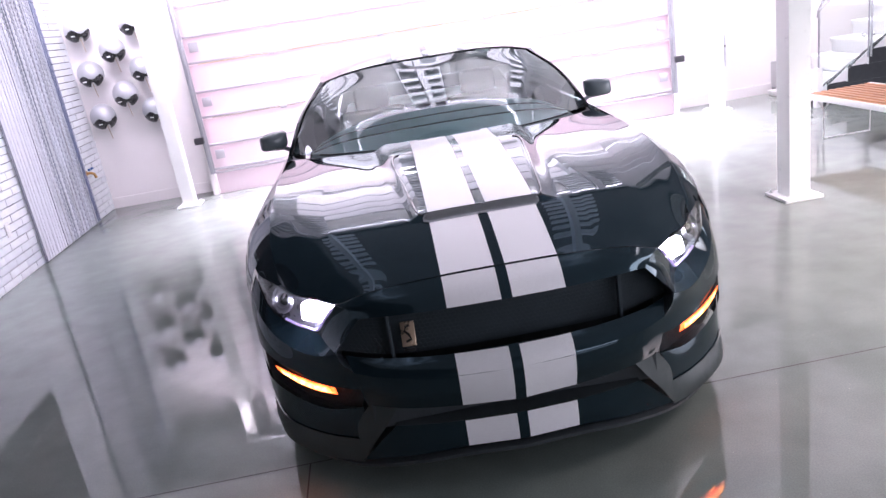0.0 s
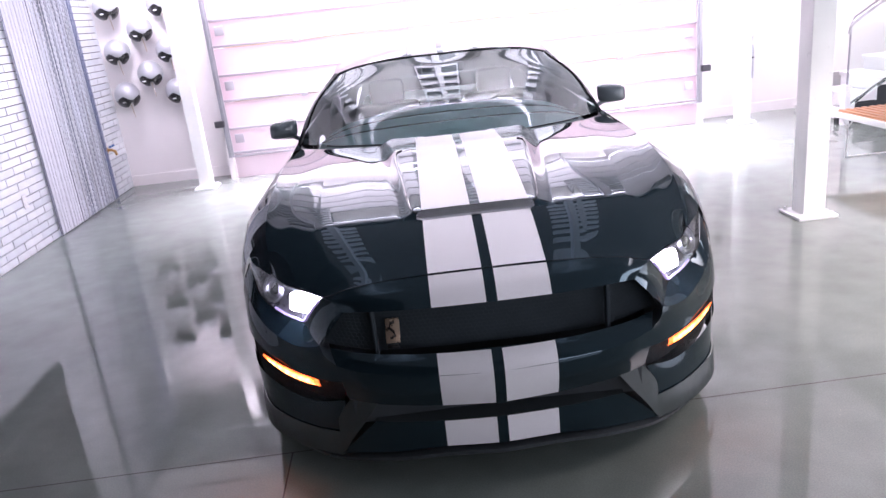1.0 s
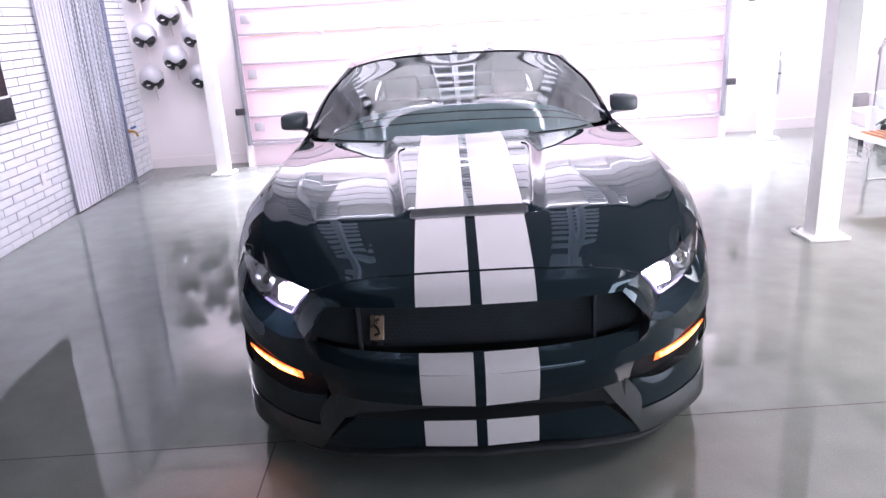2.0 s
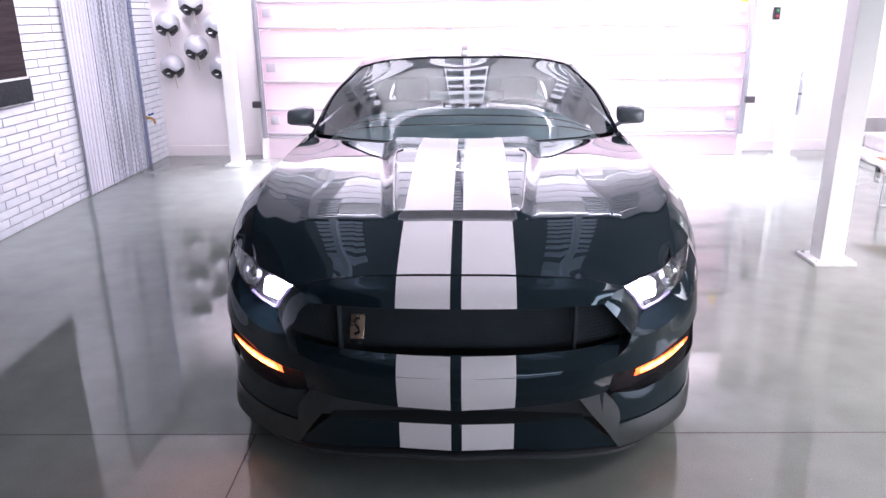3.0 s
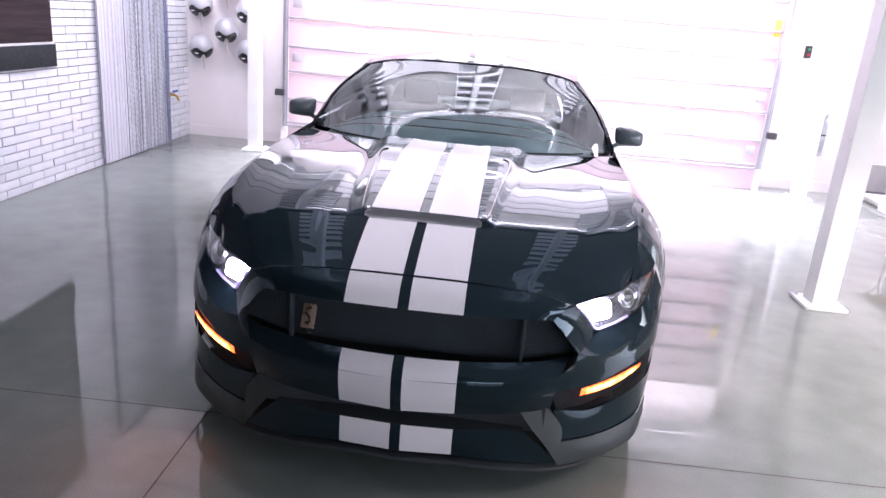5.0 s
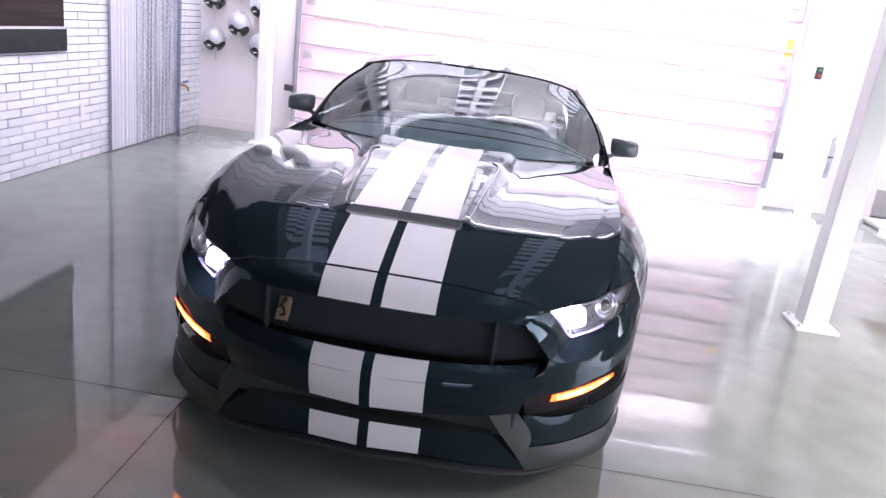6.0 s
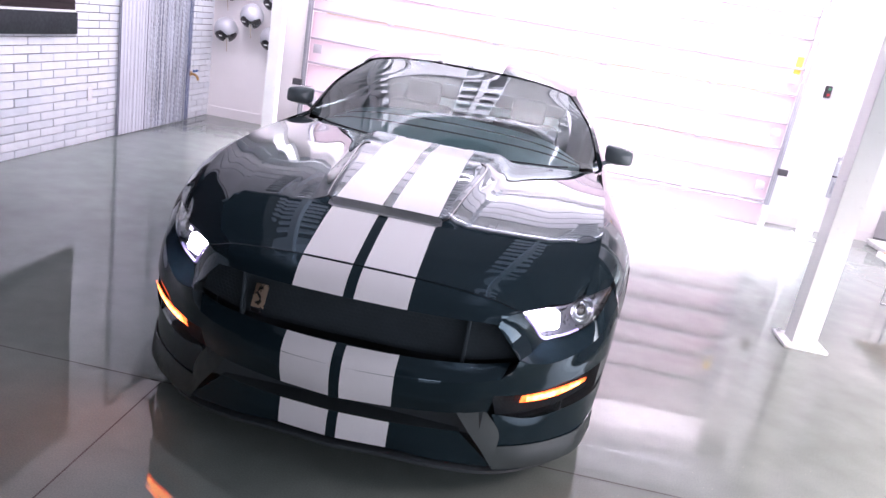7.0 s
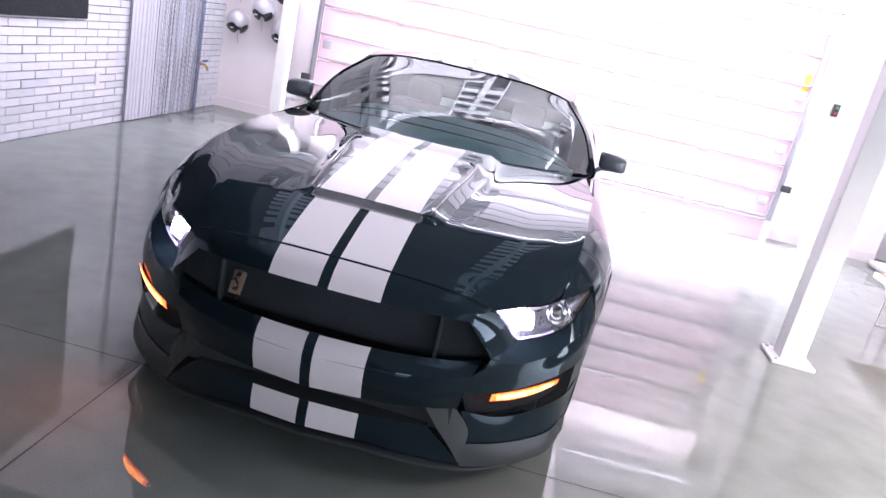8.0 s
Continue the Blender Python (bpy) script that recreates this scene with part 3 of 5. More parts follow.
for mirror in (False, True):
    cheek = sheet(cheek_a, mirror)
    cheek = sheet(cheek_b, mirror, bm=cheek)
    cheek = sheet(cheek_c, mirror, bm=cheek)
    part("cheek_panel", cheek, NAVY, car)
    fender = sheet(flank_grid(0.57, 1.86, 70), mirror)
    fender = sheet(cap, mirror, bm=fender)
    part("fender", fender, NAVY, car)
    part("door", sheet(flank_grid(1.866, 3.05, 40), mirror), NAVY, car)
    part("quarter_panel", sheet(flank_grid(3.056, 4.76, 70), mirror), NAVY, car)

# grille recess with its fine mesh, the badge and the dark well behind the lower intake
GR_UP = [(0, 0.075, 0.70), (0.2, 0.085, 0.695), (0.36, 0.10, 0.69), (0.50, 0.15, 0.675)]
GR_DN = [(0, 0.095, 0.50), (0.2, 0.10, 0.50), (0.40, 0.125, 0.50), (0.585, 0.17, 0.53)]
well = coons(GR_DN, GR_UP, [(0, 0.095, 0.50), (0, 0.075, 0.70)], [(0.585, 0.17, 0.53), (0.56, 0.165, 0.61), (0.50, 0.15, 0.675)], 40, 10)
grille = part("grille", sheet(pushed(well, -0.012), both=True), GRILLE_BLACK, car, "black mesh grille")


def honeycomb(grid, across, bar, mirror, lift=0.0):
    """A lattice of thin hexagon bars laid over a patch."""
    bm = bmesh.new()
    nv, nu = grid.shape[:2]
    w = np.linalg.norm(np.diff(grid[nv // 2], axis=0), axis=1).sum()
    h = np.linalg.norm(np.diff(grid[:, nu // 2], axis=0), axis=1).sum()

    def at(p, q):
        u, v = np.clip(p / w, 0, 1) * (nu - 1), np.clip(q / h, 0, 1) * (nv - 1)
        i, j = min(int(u), nu - 2), min(int(v), nv - 2)
        a, b = u - i, v - j
        r = (grid[j, i] * (1 - a) * (1 - b) + grid[j, i + 1] * a * (1 - b) + grid[j + 1, i] * (1 - a) * b + grid[j + 1, i + 1] * a * b)
        return Vector((-r[0] if mirror else r[0], r[1] - lift, r[2]))

    s = across / math.sqrt(3)
    dy = 1.5 * s
    for row in range(int(h / dy) + 1):
        for col in range(int(w / across) + 1):
            cx, cy = col * across + (row % 2) * across / 2, row * dy
            corners = [(cx + s * math.sin(k * math.tau / 6), cy + s * math.cos(k * math.tau / 6)) for k in range(6)]
            for k in (0, 1, 2):
                (px, py), (qx, qy) = corners[k], corners[k + 1]
                if min(px, qx) < 0 or max(px, qx) > w or min(py, qy) < 0 or max(py, qy) > h:
                    continue
                a, b = at(px, py), at(qx, qy)
                d = (b - a).normalized()
                side = d.cross(Vector((0, 1, 0)))
                if side.length < 1e-6:
                    continue
                side = side.normalized() * bar
                out = Vector((0, -bar, 0))
                q = [bm.verts.new(v) for v in (a - side, a + out, a + side, b - side, b + out, b + side)]
                bm.faces.new((q[0], q[1], q[4], q[3]))
                bm.faces.new((q[1], q[2], q[5], q[4]))
    return bm


rim = np.array([(0.487, 0.085, 0.672), (0.540, 0.090, 0.612), (0.585, 0.098, 0.558), (0.572, 0.085, 0.522), (0.537, 0.070, 0.489)])
side_wall = np.stack([line(rim, 20) + np.array([0.03 * k, 0.12 * k, 0]) for k in (0.02, 0.5, 1.0)])
for mirror in (False, True):
    part("grille_surround", sheet(side_wall, mirror), GRILLE_BLACK, grille)
    part("grille_mesh", honeycomb(well, 0.017, 0.0008, mirror), GRILLE_BLACK, grille, smooth=False)
for s in (-1, 1):
    part("grille_strut", a_box((s * 0.395 - 0.006, 0.085, 0.50), (s * 0.395 + 0.006, 0.115, 0.69), 0.003), GRILLE_BLACK, grille)
bm = a_box((-0.50, 0.075, 0.26), (0.50, 0.09, 0.36))
part("lower_intake", bm, SATIN_BLACK, car, "dark lower intake")

badge = part("badge", box(bmesh.new(), (-0.024, -0.004, -0.042), (0.024, 0.004, 0.042), 0.0025), GOLD, car, "champagne-coloured grille badge with a dark emblem", place=pose(-0.334, 0.093, 0.585, -22, 0, -6))
part("badge_emblem", tube(bmesh.new(), [(0.008, -0.005, 0.028), (-0.006, -0.006, 0.024), (-0.011, -0.006, 0.010), (0.004, -0.006, -0.004), (0.010, -0.006, -0.018), (-0.008, -0.006, -0.026)], 0.0045, 6), GLOSS_BLACK, badge)
part("badge_base", box(bmesh.new(), (-0.020, -0.004, -0.058), (0.020, 0.003, -0.046), 0.001), GLOSS_BLACK, badge)

# heat-extractor vent: polished rim, mesh strip across its front
VENT_SIDE = [(0.200, 0.383, 0.899), (0.222, 0.392, 0.905), (0.236, 0.44, 0.918), (0.262, 0.70, 0.955), (0.284, 0.92, 0.980), (0.291, 1.02, 0.99), (0.285, 1.075, 0.998), (0.262, 1.098, 1.0)]


def tree_of(obs):
    bm = bmesh.new()
    for o in obs:
        bm.from_mesh(o.data)
    t = BVHTree.FromBMesh(bm)
    bm.free()
    return t


hood_tree = tree_of([hood])
nose_tree = tree_of([nose])


def drape(tree, xs, path, way, lift, drop=None):
    """A strip laid on a surface: for each x the points of the path, cast along way."""
    bm = bmesh.new()
    rows = []
    for a, b in path:
        row = []
        for x in xs:
            p = Vector((x, a, b))
            hit, n, _, _ = tree.ray_cast(p, way)
            if hit is None:
                row.append(None)
                continue
            if n.dot(way) > 0:
                n = -n
            row.append(bm.verts.new(hit + n * lift))
        rows.append(row)
    for a, b in zip(rows, rows[1:]):
        for k in range(len(xs) - 1):
            q = (a[k], a[k + 1], b[k + 1], b[k])
            if None not in q:
                bm.faces.new(q)
    bmesh.ops.recalc_face_normals(bm, faces=bm.faces)
    return bm


DOWN, AFT = Vector((0, 0, -1)), Vector((0, 1, 0))
front_y = lambda x: float(np.interp(abs(x), HOOD[0][:, 0], HOOD[0][:, 1]))
front_z = lambda x: float(np.interp(abs(x), HOOD[0][:, 0], HOOD[0][:, 2]))


def stripe(tree, xs, start, end, n, down, lift=0.0012):
    """A stripe from start(x) to end(x), cast down on a surface or from the front."""
    bm = bmesh.new()
    rows = []
    for k in np.linspace(0, 1, n):
        row = []
        for x in xs:
            q = start(x) * (1 - k) + end(x) * k
            way = DOWN if down else AFT
            hit, nrm, _, _ = tree.ray_cast(Vector((x, q, 2)) if down else Vector((x, -0.6, q)), way)
            row.append(None if hit is None else bm.verts.new(hit + (-nrm if nrm.dot(way) > 0 else nrm) * lift))
        rows.append(row)
    for a, b in zip(rows, rows[1:]):
        for k in range(len(xs) - 1):
            q = (a[k], a[k + 1], b[k + 1], b[k])
            if None not in q:
                bm.faces.new(q)
    bmesh.ops.recalc_face_normals(bm, faces=bm.faces)
    return bm


for s in (-1, 1):
    xs = np.linspace(0.018, 0.1945, 10) * s
    part("hood_stripe", stripe(hood_tree, xs, lambda x: front_y(x) + 0.0015, lambda x: 0.366, 18, True), STRIPE, hood, "white racing stripe")
    part("vent_stripe", drape(hood_tree, xs, [(y, 2) for y in np.linspace(0.394, 1.405, 60)], DOWN, 0.0012), STRIPE, hood, "white racing stripe")
    part("nose_stripe", stripe(nose_tree, xs, lambda x: 0.6945 - 0.026 * abs(x), lambda x: front_z(x) - 0.0045, 14, False), STRIPE, nose, "white racing stripe")
    tree = tree_of([bumper])
    part("bumper_stripe", drape(tree, xs, [(-0.6, z) for z in np.linspace(0.339, 0.5265, 18)], AFT, 0.0012), STRIPE, bumper, "white racing stripe")
    tree = tree_of([lower_lip])
    part("lip_stripe", drape(tree, xs, [(-0.6, z) for z in np.linspace(0.166, 0.267, 8)], AFT, 0.0012), STRIPE, lower_lip, "white racing stripe")
    rim = line([(s * x, y, z) for x, y, z in VENT_SIDE], 24)
    pts = []
    for p in rim:
        hit, n, _, _ = hood_tree.ray_cast(Vector((p[0], p[1], 2)), DOWN)
        pts.append(hit + Vector((0, 0, 0.002)))
    part("vent_rim", tube(bmesh.new(), pts, 0.0042, 8), GLOSS_BLACK, hood)
strip = []
for y, dz in ((0.366, 0.0), (0.376, 0.006), (0.386, 0.013), (0.396, 0.018)):
    strip.append([(x, 0.381 + (y - 0.381) * math.sqrt(max(0.02, 1 - max(0.0, (abs(x) - 0.190) / 0.0245) ** 2)), 0.0) for x in np.linspace(-0.214, 0.214, 60)])
rows = []
for row, h in zip(strip, (0.0015, 0.002, 0.003, 0.003)):
    r = []
    for x, y, _ in row:
        hit, n, _, _ = hood_tree.ray_cast(Vector((x, y, 2)), DOWN)
        r.append((hit.x, hit.y, hit.z + h))
    rows.append(r)
vent_grid = np.array(rows)
vent_mesh = part("vent_grille", sheet(vent_grid), SATIN_BLACK, hood, "silver-grey mesh strip of the bonnet vent")
part("vent_mesh", honeycomb(pushed(vent_grid, 0.002), 0.0085, 0.0011, False), STEEL, vent_mesh, smooth=False)
# Steel on a black rim: its reflected highlight is put into the material.
part("vent_front_rim", tube(bmesh.new(), [Vector(p) + Vector((0, -0.004, 0.001)) for p in vent_grid[0][::3]], 0.003, 6), STEEL, hood)


def headlamp(mirror):
    s = -1 if mirror else 1
    lens_grid = coons(H_LOW, H_TOP, H_IN, [H_LOW[-1], (0.8842, 0.5663, 0.7335), H_TOP[-1]], 26, 12)
    lamp = part("headlamp", sheet(lens_grid + np.array([0.0, 0.055, 0.0]) * np.sin(np.linspace(0.0, np.pi, 12))[:, None, None] ** 0.4 * np.sin(np.linspace(0, np.pi, 26))[None, :, None] ** 0.4, mirror), LAMP_BOWL, car, "lit headlamp under a clear lens")
    part("headlamp_lens", sheet(lens_grid + np.array([0, -0.002, 0.001]), mirror), LENS, lamp)
    # square main unit, glowing
    m = Matrix.Translation((s * 0.655, 0.252, 0.662)) @ Euler((radians(-14), 0, s * radians(38))).to_matrix().to_4x4()
    bm = bmesh.new()
    box(bm, (-0.048, -0.014, -0.035), (0.048, 0.020, 0.035), 0.016)
    bm.transform(m)
    part("main_beam", bm, LED, lamp, "glowing white main beam")
    # round inner ring and lens of the second unit
    m = Matrix.Translation((s * 0.775, 0.415, 0.668)) @ Euler((radians(72), 0, s * radians(38))).to_matrix().to_4x4()
    part("ring", spun([(0.050, -0.004), (0.054, 0.004), (0.050, 0.010), (0.045, 0.004), (0.050, -0.004)], 32, m), STEEL, lamp)
    part("inner_ring", spun([(0.034, -0.006), (0.038, 0.002), (0.034, 0.008), (0.030, 0.002), (0.034, -0.006)], 32, m), STEEL, lamp)
    part("projector", spun([(0.0, 0.008), (0.012, 0.006), (0.022, 0.000), (0.027, -0.010), (0.031, -0.014)], 28, m), GLOSS_BLACK, lamp, "dark projector lens")
    # light guide along the lower inner corner
    pts = [(s * x, y - 0.004, z) for x, y, z in ((0.575, 0.163, 0.694), (0.612, 0.203, 0.648), (0.650, 0.248, 0.594), (0.69, 0.292, 0.591), (0.731, 0.333, 0.594), (0.775, 0.382, 0.604))]
    part("light_guide", tube(bmesh.new(), line(pts, 16), 0.0045, 6), GUIDE, lamp, "faint lavender light guide")
    return lamp


for mirror in (False, True):
    s = -1 if mirror else 1
    headlamp(mirror)
    # amber indicator and side intake with its mesh
    a_low = [(0.615, 0.160, 0.378), (0.69, 0.208, 0.384), (0.76, 0.262, 0.400), (0.836, 0.338, 0.428)]
    a_top = [(0.618, 0.152, 0.410), (0.69, 0.194, 0.424), (0.76, 0.246, 0.440), (0.838, 0.326, 0.454)]
    ind = coons(a_low, a_top, [a_low[0], a_top[0]], [a_low[-1], a_top[-1]], 24, 6)
    ind[..., 1] -= 0.011
    ind[..., 1] -= 0.004 * np.sin(np.linspace(0, np.pi, 6))[:, None]
    lit = part("indicator", sheet(ind, mirror, thick=0.004), AMBER, car, "glowing amber indicator")
    core = ind[1:-1, 2:-2] + np.array([0, -0.0045, 0])
    part("indicator_core", sheet(core, mirror), AMBER_CORE, lit, "bright lamp strip")
    i_low = [(0.560, 0.135, 0.300), (0.66, 0.205, 0.305), (0.78, 0.300, 0.325), (0.885, 0.43, 0.36)]
    i_top = [(0.530, 0.085, 0.420), (0.617, 0.172, 0.414), (0.74, 0.258, 0.436), (0.89, 0.44, 0.480)]
    side = coons(i_low, i_top, [i_low[0], i_top[0]], [i_low[-1], i_top[-1]], 30, 8)
    intake = part("side_intake", sheet(pushed(side, -0.03), mirror), INTAKE_BLACK, car)
    # Unseen plates added to keep amber light off the grille's side wall.
    part("light_blocker", a_box((s * 0.598 - 0.003, 0.168, 0.38), (s * 0.598 + 0.003, 0.34, 0.56)), SATIN_BLACK, intake)
    part("light_blocker", a_box((s * 0.592 - 0.003, 0.128, 0.432), (s * 0.592 + 0.003, 0.20, 0.553)), SATIN_BLACK, intake)
    part("intake_mesh", honeycomb(side, 0.017, 0.0010, mirror), INTAKE_BLACK, intake, smooth=False)
    # painted corner panel under the intake, wing-shaped canard round it
    c_low = [(0.572, 0.128, 0.203), (0.67, 0.198, 0.194), (0.77, 0.284, 0.193), (0.862, 0.384, 0.205), (0.911, 0.50, 0.236)]
    c_top = [(0.530, 0.105, 0.335), (0.66, 0.200, 0.300), (0.78, 0.295, 0.318), (0.888, 0.42, 0.355), (0.924, 0.53, 0.40)]
    corner = coons(c_low, c_top, [c_low[0], (0.560, 0.130, 0.262), c_top[0]], [c_low[-1], c_top[-1]], 30, 10)
    corner = eased(corner, 80)
    corner[..., 1] -= 0.006 * np.sin(np.linspace(0, np.pi, 10))[:, None]
    part("corner_panel", sheet(corner, mirror), NAVY, car)
    flank = coons(c_top[-2:], [(0.893, 0.44, 0.484), (0.936, 0.57, 0.517)], [c_top[-2], (0.893, 0.44, 0.484)], [c_top[-1], (0.936, 0.57, 0.517)], 6, 8)
    flank2 = coons([(0.911, 0.50, 0.236), (0.918, 0.58, 0.236)], [(0.924, 0.53, 0.40), (0.934, 0.575, 0.517)], [(0.911, 0.50, 0.236), (0.924, 0.53, 0.40)], [(0.918, 0.58, 0.236), (0.934, 0.575, 0.517)], 6, 8)
    bm = sheet(flank, mirror)
    part("arch_lip", sheet(flank2, mirror, bm=bm), NAVY, car)
    fin = coons([(0.570, 0.112, 0.116), (0.571, 0.113, 0.16), (0.571, 0.119, 0.206)], [(0.412, 0.031, 0.352), (0.462, 0.060, 0.349), (0.512, 0.092, 0.345)],
                [(0.570, 0.112, 0.116), (0.520, 0.078, 0.20), (0.455, 0.046, 0.29), (0.412, 0.031, 0.352)], [(0.571, 0.119, 0.206), (0.572, 0.128, 0.240), (0.560, 0.122, 0.275), (0.512, 0.092, 0.345)], 10, 16)
    lipw = coons([(0.570, 0.112, 0.116), (0.675, 0.180, 0.110), (0.775, 0.258, 0.113), (0.868, 0.362, 0.125), (0.920, 0.50, 0.158)], [(0.571, 0.119, 0.206), (0.67, 0.192, 0.196), (0.77, 0.278, 0.195), (0.864, 0.378, 0.207), (0.914, 0.496, 0.238)],
                 [(0.570, 0.112, 0.116), (0.571, 0.119, 0.206)], [(0.920, 0.50, 0.158), (0.914, 0.496, 0.238)], 30, 8)
    lipw[..., 1] -= 0.007 * np.sin(np.linspace(0, np.pi, 8))[:, None] * np.sin(np.linspace(0, np.pi, 30))[None, :]
    bm = sheet(fin, mirror)
    part("canard", sheet(lipw, mirror, bm=bm), SATIN_GREY, car, "satin grey corner splitter winglet")

# cabin: windscreen, pillars, roof, rear glass and deck
WS_LOW = [(0, 1.43, 0.965), (0.3, 1.46, 0.968), (0.6, 1.59, 0.965), (0.79, 1.78, 0.952), (0.842, 1.94, 0.948)]
WS_MID = [(0, 1.43, 0.965), (0, 1.85, 1.178), (0, 2.235, 1.341)]
WS_EDGE = [(0.842, 1.94, 0.948), (0.752, 2.115, 1.144), (0.612, 2.310, 1.286)]


def bowed(mid, edge, nu, nv):
    """A pane bowed across its width between a middle line and a side line."""
    m, e = line(mid, nv)[:, None, :], line(edge, nv)[:, None, :]
    u = np.linspace(0, 1, nu)[None, :, None]
    g = m + (e - m) * np.concatenate([u, u**1.8, u**3.5], axis=2)
    return g


ws = bowed(WS_MID, WS_EDGE, 48, 30)
WS_TOP = [tuple(ws[-1, k]) for k in (0, 12, 24, 36, 42, 47)]
part("windscreen", sheet(ws, both=True), WINDSCREEN, car, "raked windscreen reflecting the ceiling")
cowl = coons([(x, y - 0.03, z - 0.012) for x, y, z in BACK], [(x, y + 0.015, z - 0.004) for x, y, z in WS_LOW], [(0, 1.37, 0.963), (0, 1.445, 0.961)], [(0.805, 1.67, 0.950), (0.842, 1.955, 0.944)], 40, 4)
part("cowl", sheet(cowl, both=True), SATIN_BLACK, car)
RAIL = [(0.866, 1.985, 0.953), (0.780, 2.150, 1.132), (0.642, 2.350, 1.288)]
RAIL_REAR = [(0.876, 2.08, 0.956), (0.788, 2.235, 1.132), (0.650, 2.430, 1.290)]
corner_fill = coons([(0.805, 1.70, 0.962), WS_EDGE[0]], [(0.845, 1.70, 0.958), RAIL[0]], [(0.805, 1.70, 0.962), (0.845, 1.70, 0.958)], [WS_EDGE[0], RAIL[0]], 10, 4)
for mirror in (False, True):
    s = -1 if mirror else 1
    pillar = coons(WS_EDGE, RAIL, [WS_EDGE[0], RAIL[0]], [WS_EDGE[-1], RAIL[-1]], 16, 5)
    bm = sheet(pillar, mirror)
    flank = coons(RAIL, RAIL_REAR, [RAIL[0], RAIL_REAR[0]], [RAIL[-1], RAIL_REAR[-1]], 16, 5)
    bm = sheet(flank, mirror, bm=bm)
    part("a_pillar", sheet(corner_fill, mirror, bm=bm), NAVY, car)
    seal = line([(s * x, y - 0.004, z + 0.003) for x, y, z in WS_EDGE], 16)
    part("windscreen_seal", tube(bmesh.new(), seal, 0.004, 6), GLOSS_BLACK, car)
    belt = [(0.876, 2.08, 0.956), (0.875, 2.4, 0.958), (0.876, 3.0, 0.967), (0.868, 3.45, 0.985)]
    rail_top = [(0.650, 2.43, 1.290), (0.655, 2.65, 1.308), (0.640, 3.0, 1.306), (0.60, 3.35, 1.262)]
    win = coons(belt, rail_top, RAIL_REAR, [(0.868, 3.45, 0.985), (0.75, 3.42, 1.15), (0.60, 3.35, 1.262)], 24, 12)
    part("side_window", sheet(win, mirror), SIDE_GLASS, car)
    c_pillar = coons([(0.868, 3.45, 0.985), (0.82, 4.20, 1.03)], [(0.60, 3.35, 1.262), (0.56, 3.85, 1.16), (0.60, 4.22, 1.045)], [(0.868, 3.45, 0.985), (0.75, 3.42, 1.15), (0.60, 3.35, 1.262)], [(0.82, 4.20, 1.03), (0.60, 4.22, 1.045)], 14, 10)
    part("c_pillar", sheet(c_pillar, mirror), NAVY, car)
    # door mirror: shell, glass, arm and sail
    shell = bmesh.new()
    bmesh.ops.create_uvsphere(shell, u_segments=24, v_segments=14, radius=1.0)
    for v in shell.verts:
        x, y, z = v.co
        k = 1 / max(1e-6, (abs(x) ** 5.0 + abs(z) ** 5.0) ** (1 / 5.0)) * math.hypot(x, z) if math.hypot(x, z) > 1e-6 else 1
        v.co = Vector((x * k * 0.079, (-abs(y) ** 0.7 * 0.075 if y < 0 else y * 0.045), z * k * 0.052))
        v.co.z *= 1 - 0.18 * (v.co.x * s > 0) * abs(v.co.x) / 0.088
        v.co.x += 0.12 * v.co.z * -s
    place = pose(s * 0.944, 2.055, 1.030, 0, s * 4, s * -10)
    mirror_ob = part("wing_mirror", shell, MIRROR_CAP, car, "navy door mirror", place=place)
    glass_bm = bmesh.new()
    box(glass_bm, (-0.064, 0.040, -0.039), (0.064, 0.047, 0.039), 0.003)
    part("mirror_glass", glass_bm, CHROME, mirror_ob)
    part("mirror_arm", tube(bmesh.new(), [(s * 0.02, 0.0, -0.042), (-s * 0.045, 0.0, -0.050), (-s * 0.080, -0.01, -0.072), (-s * 0.118, -0.03, -0.090)], 0.013, 8), MIRROR_CAP, mirror_ob)
roof_front = [(x, y + 0.004, z + 0.001) for x, y, z in WS_TOP] + [(0.642, 2.350, 1.289)]
roof = coons(roof_front, [(0, 3.42, 1.335), (0.3, 3.40, 1.322), (0.60, 3.35, 1.262)], [(0, 2.239, 1.342), (0, 2.32, 1.3605), (0, 2.40, 1.3765), (0, 2.50, 1.388), (0, 2.65, 1.394), (0, 2.85, 1.394), (0, 3.42, 1.338)], [(0.642, 2.350, 1.289), (0.655, 2.65, 1.309), (0.640, 3.0, 1.307), (0.60, 3.35, 1.262)], 40, 30)
roof_ob = part("roof", sheet(roof, both=True), NAVY, car)
roof_tree = tree_of([roof_ob])
for s in (-1, 1):
    part("roof_stripe", drape(roof_tree, np.linspace(0.018, 0.1945, 8) * s, [(y, 2) for y in np.linspace(2.248, 3.40, 24)], DOWN, 0.0012), STRIPE, roof_ob, "white racing stripe")
header = line([(-x, y - 0.003, z + 0.002) for x, y, z in WS_TOP[::-1]] + [(x, y - 0.003, z + 0.002) for x, y, z in WS_TOP[1:]], 40)
part("windscreen_header_seal", tube(bmesh.new(), header, 0.0035, 6), GLOSS_BLACK, car)
rear_glass = coons([(0, 3.42, 1.334), (0.3, 3.40, 1.321), (0.60, 3.35, 1.261)], [(0, 4.25, 1.06), (0.35, 4.24, 1.057), (0.60, 4.22, 1.045)], [(0, 3.42, 1.334), (0, 3.9, 1.21), (0, 4.25, 1.06)], [(0.60, 3.35, 1.261), (0.56, 3.85, 1.16), (0.60, 4.22, 1.045)], 20, 14)
part("rear_window", sheet(rear_glass, both=True), REAR_GLASS, car)
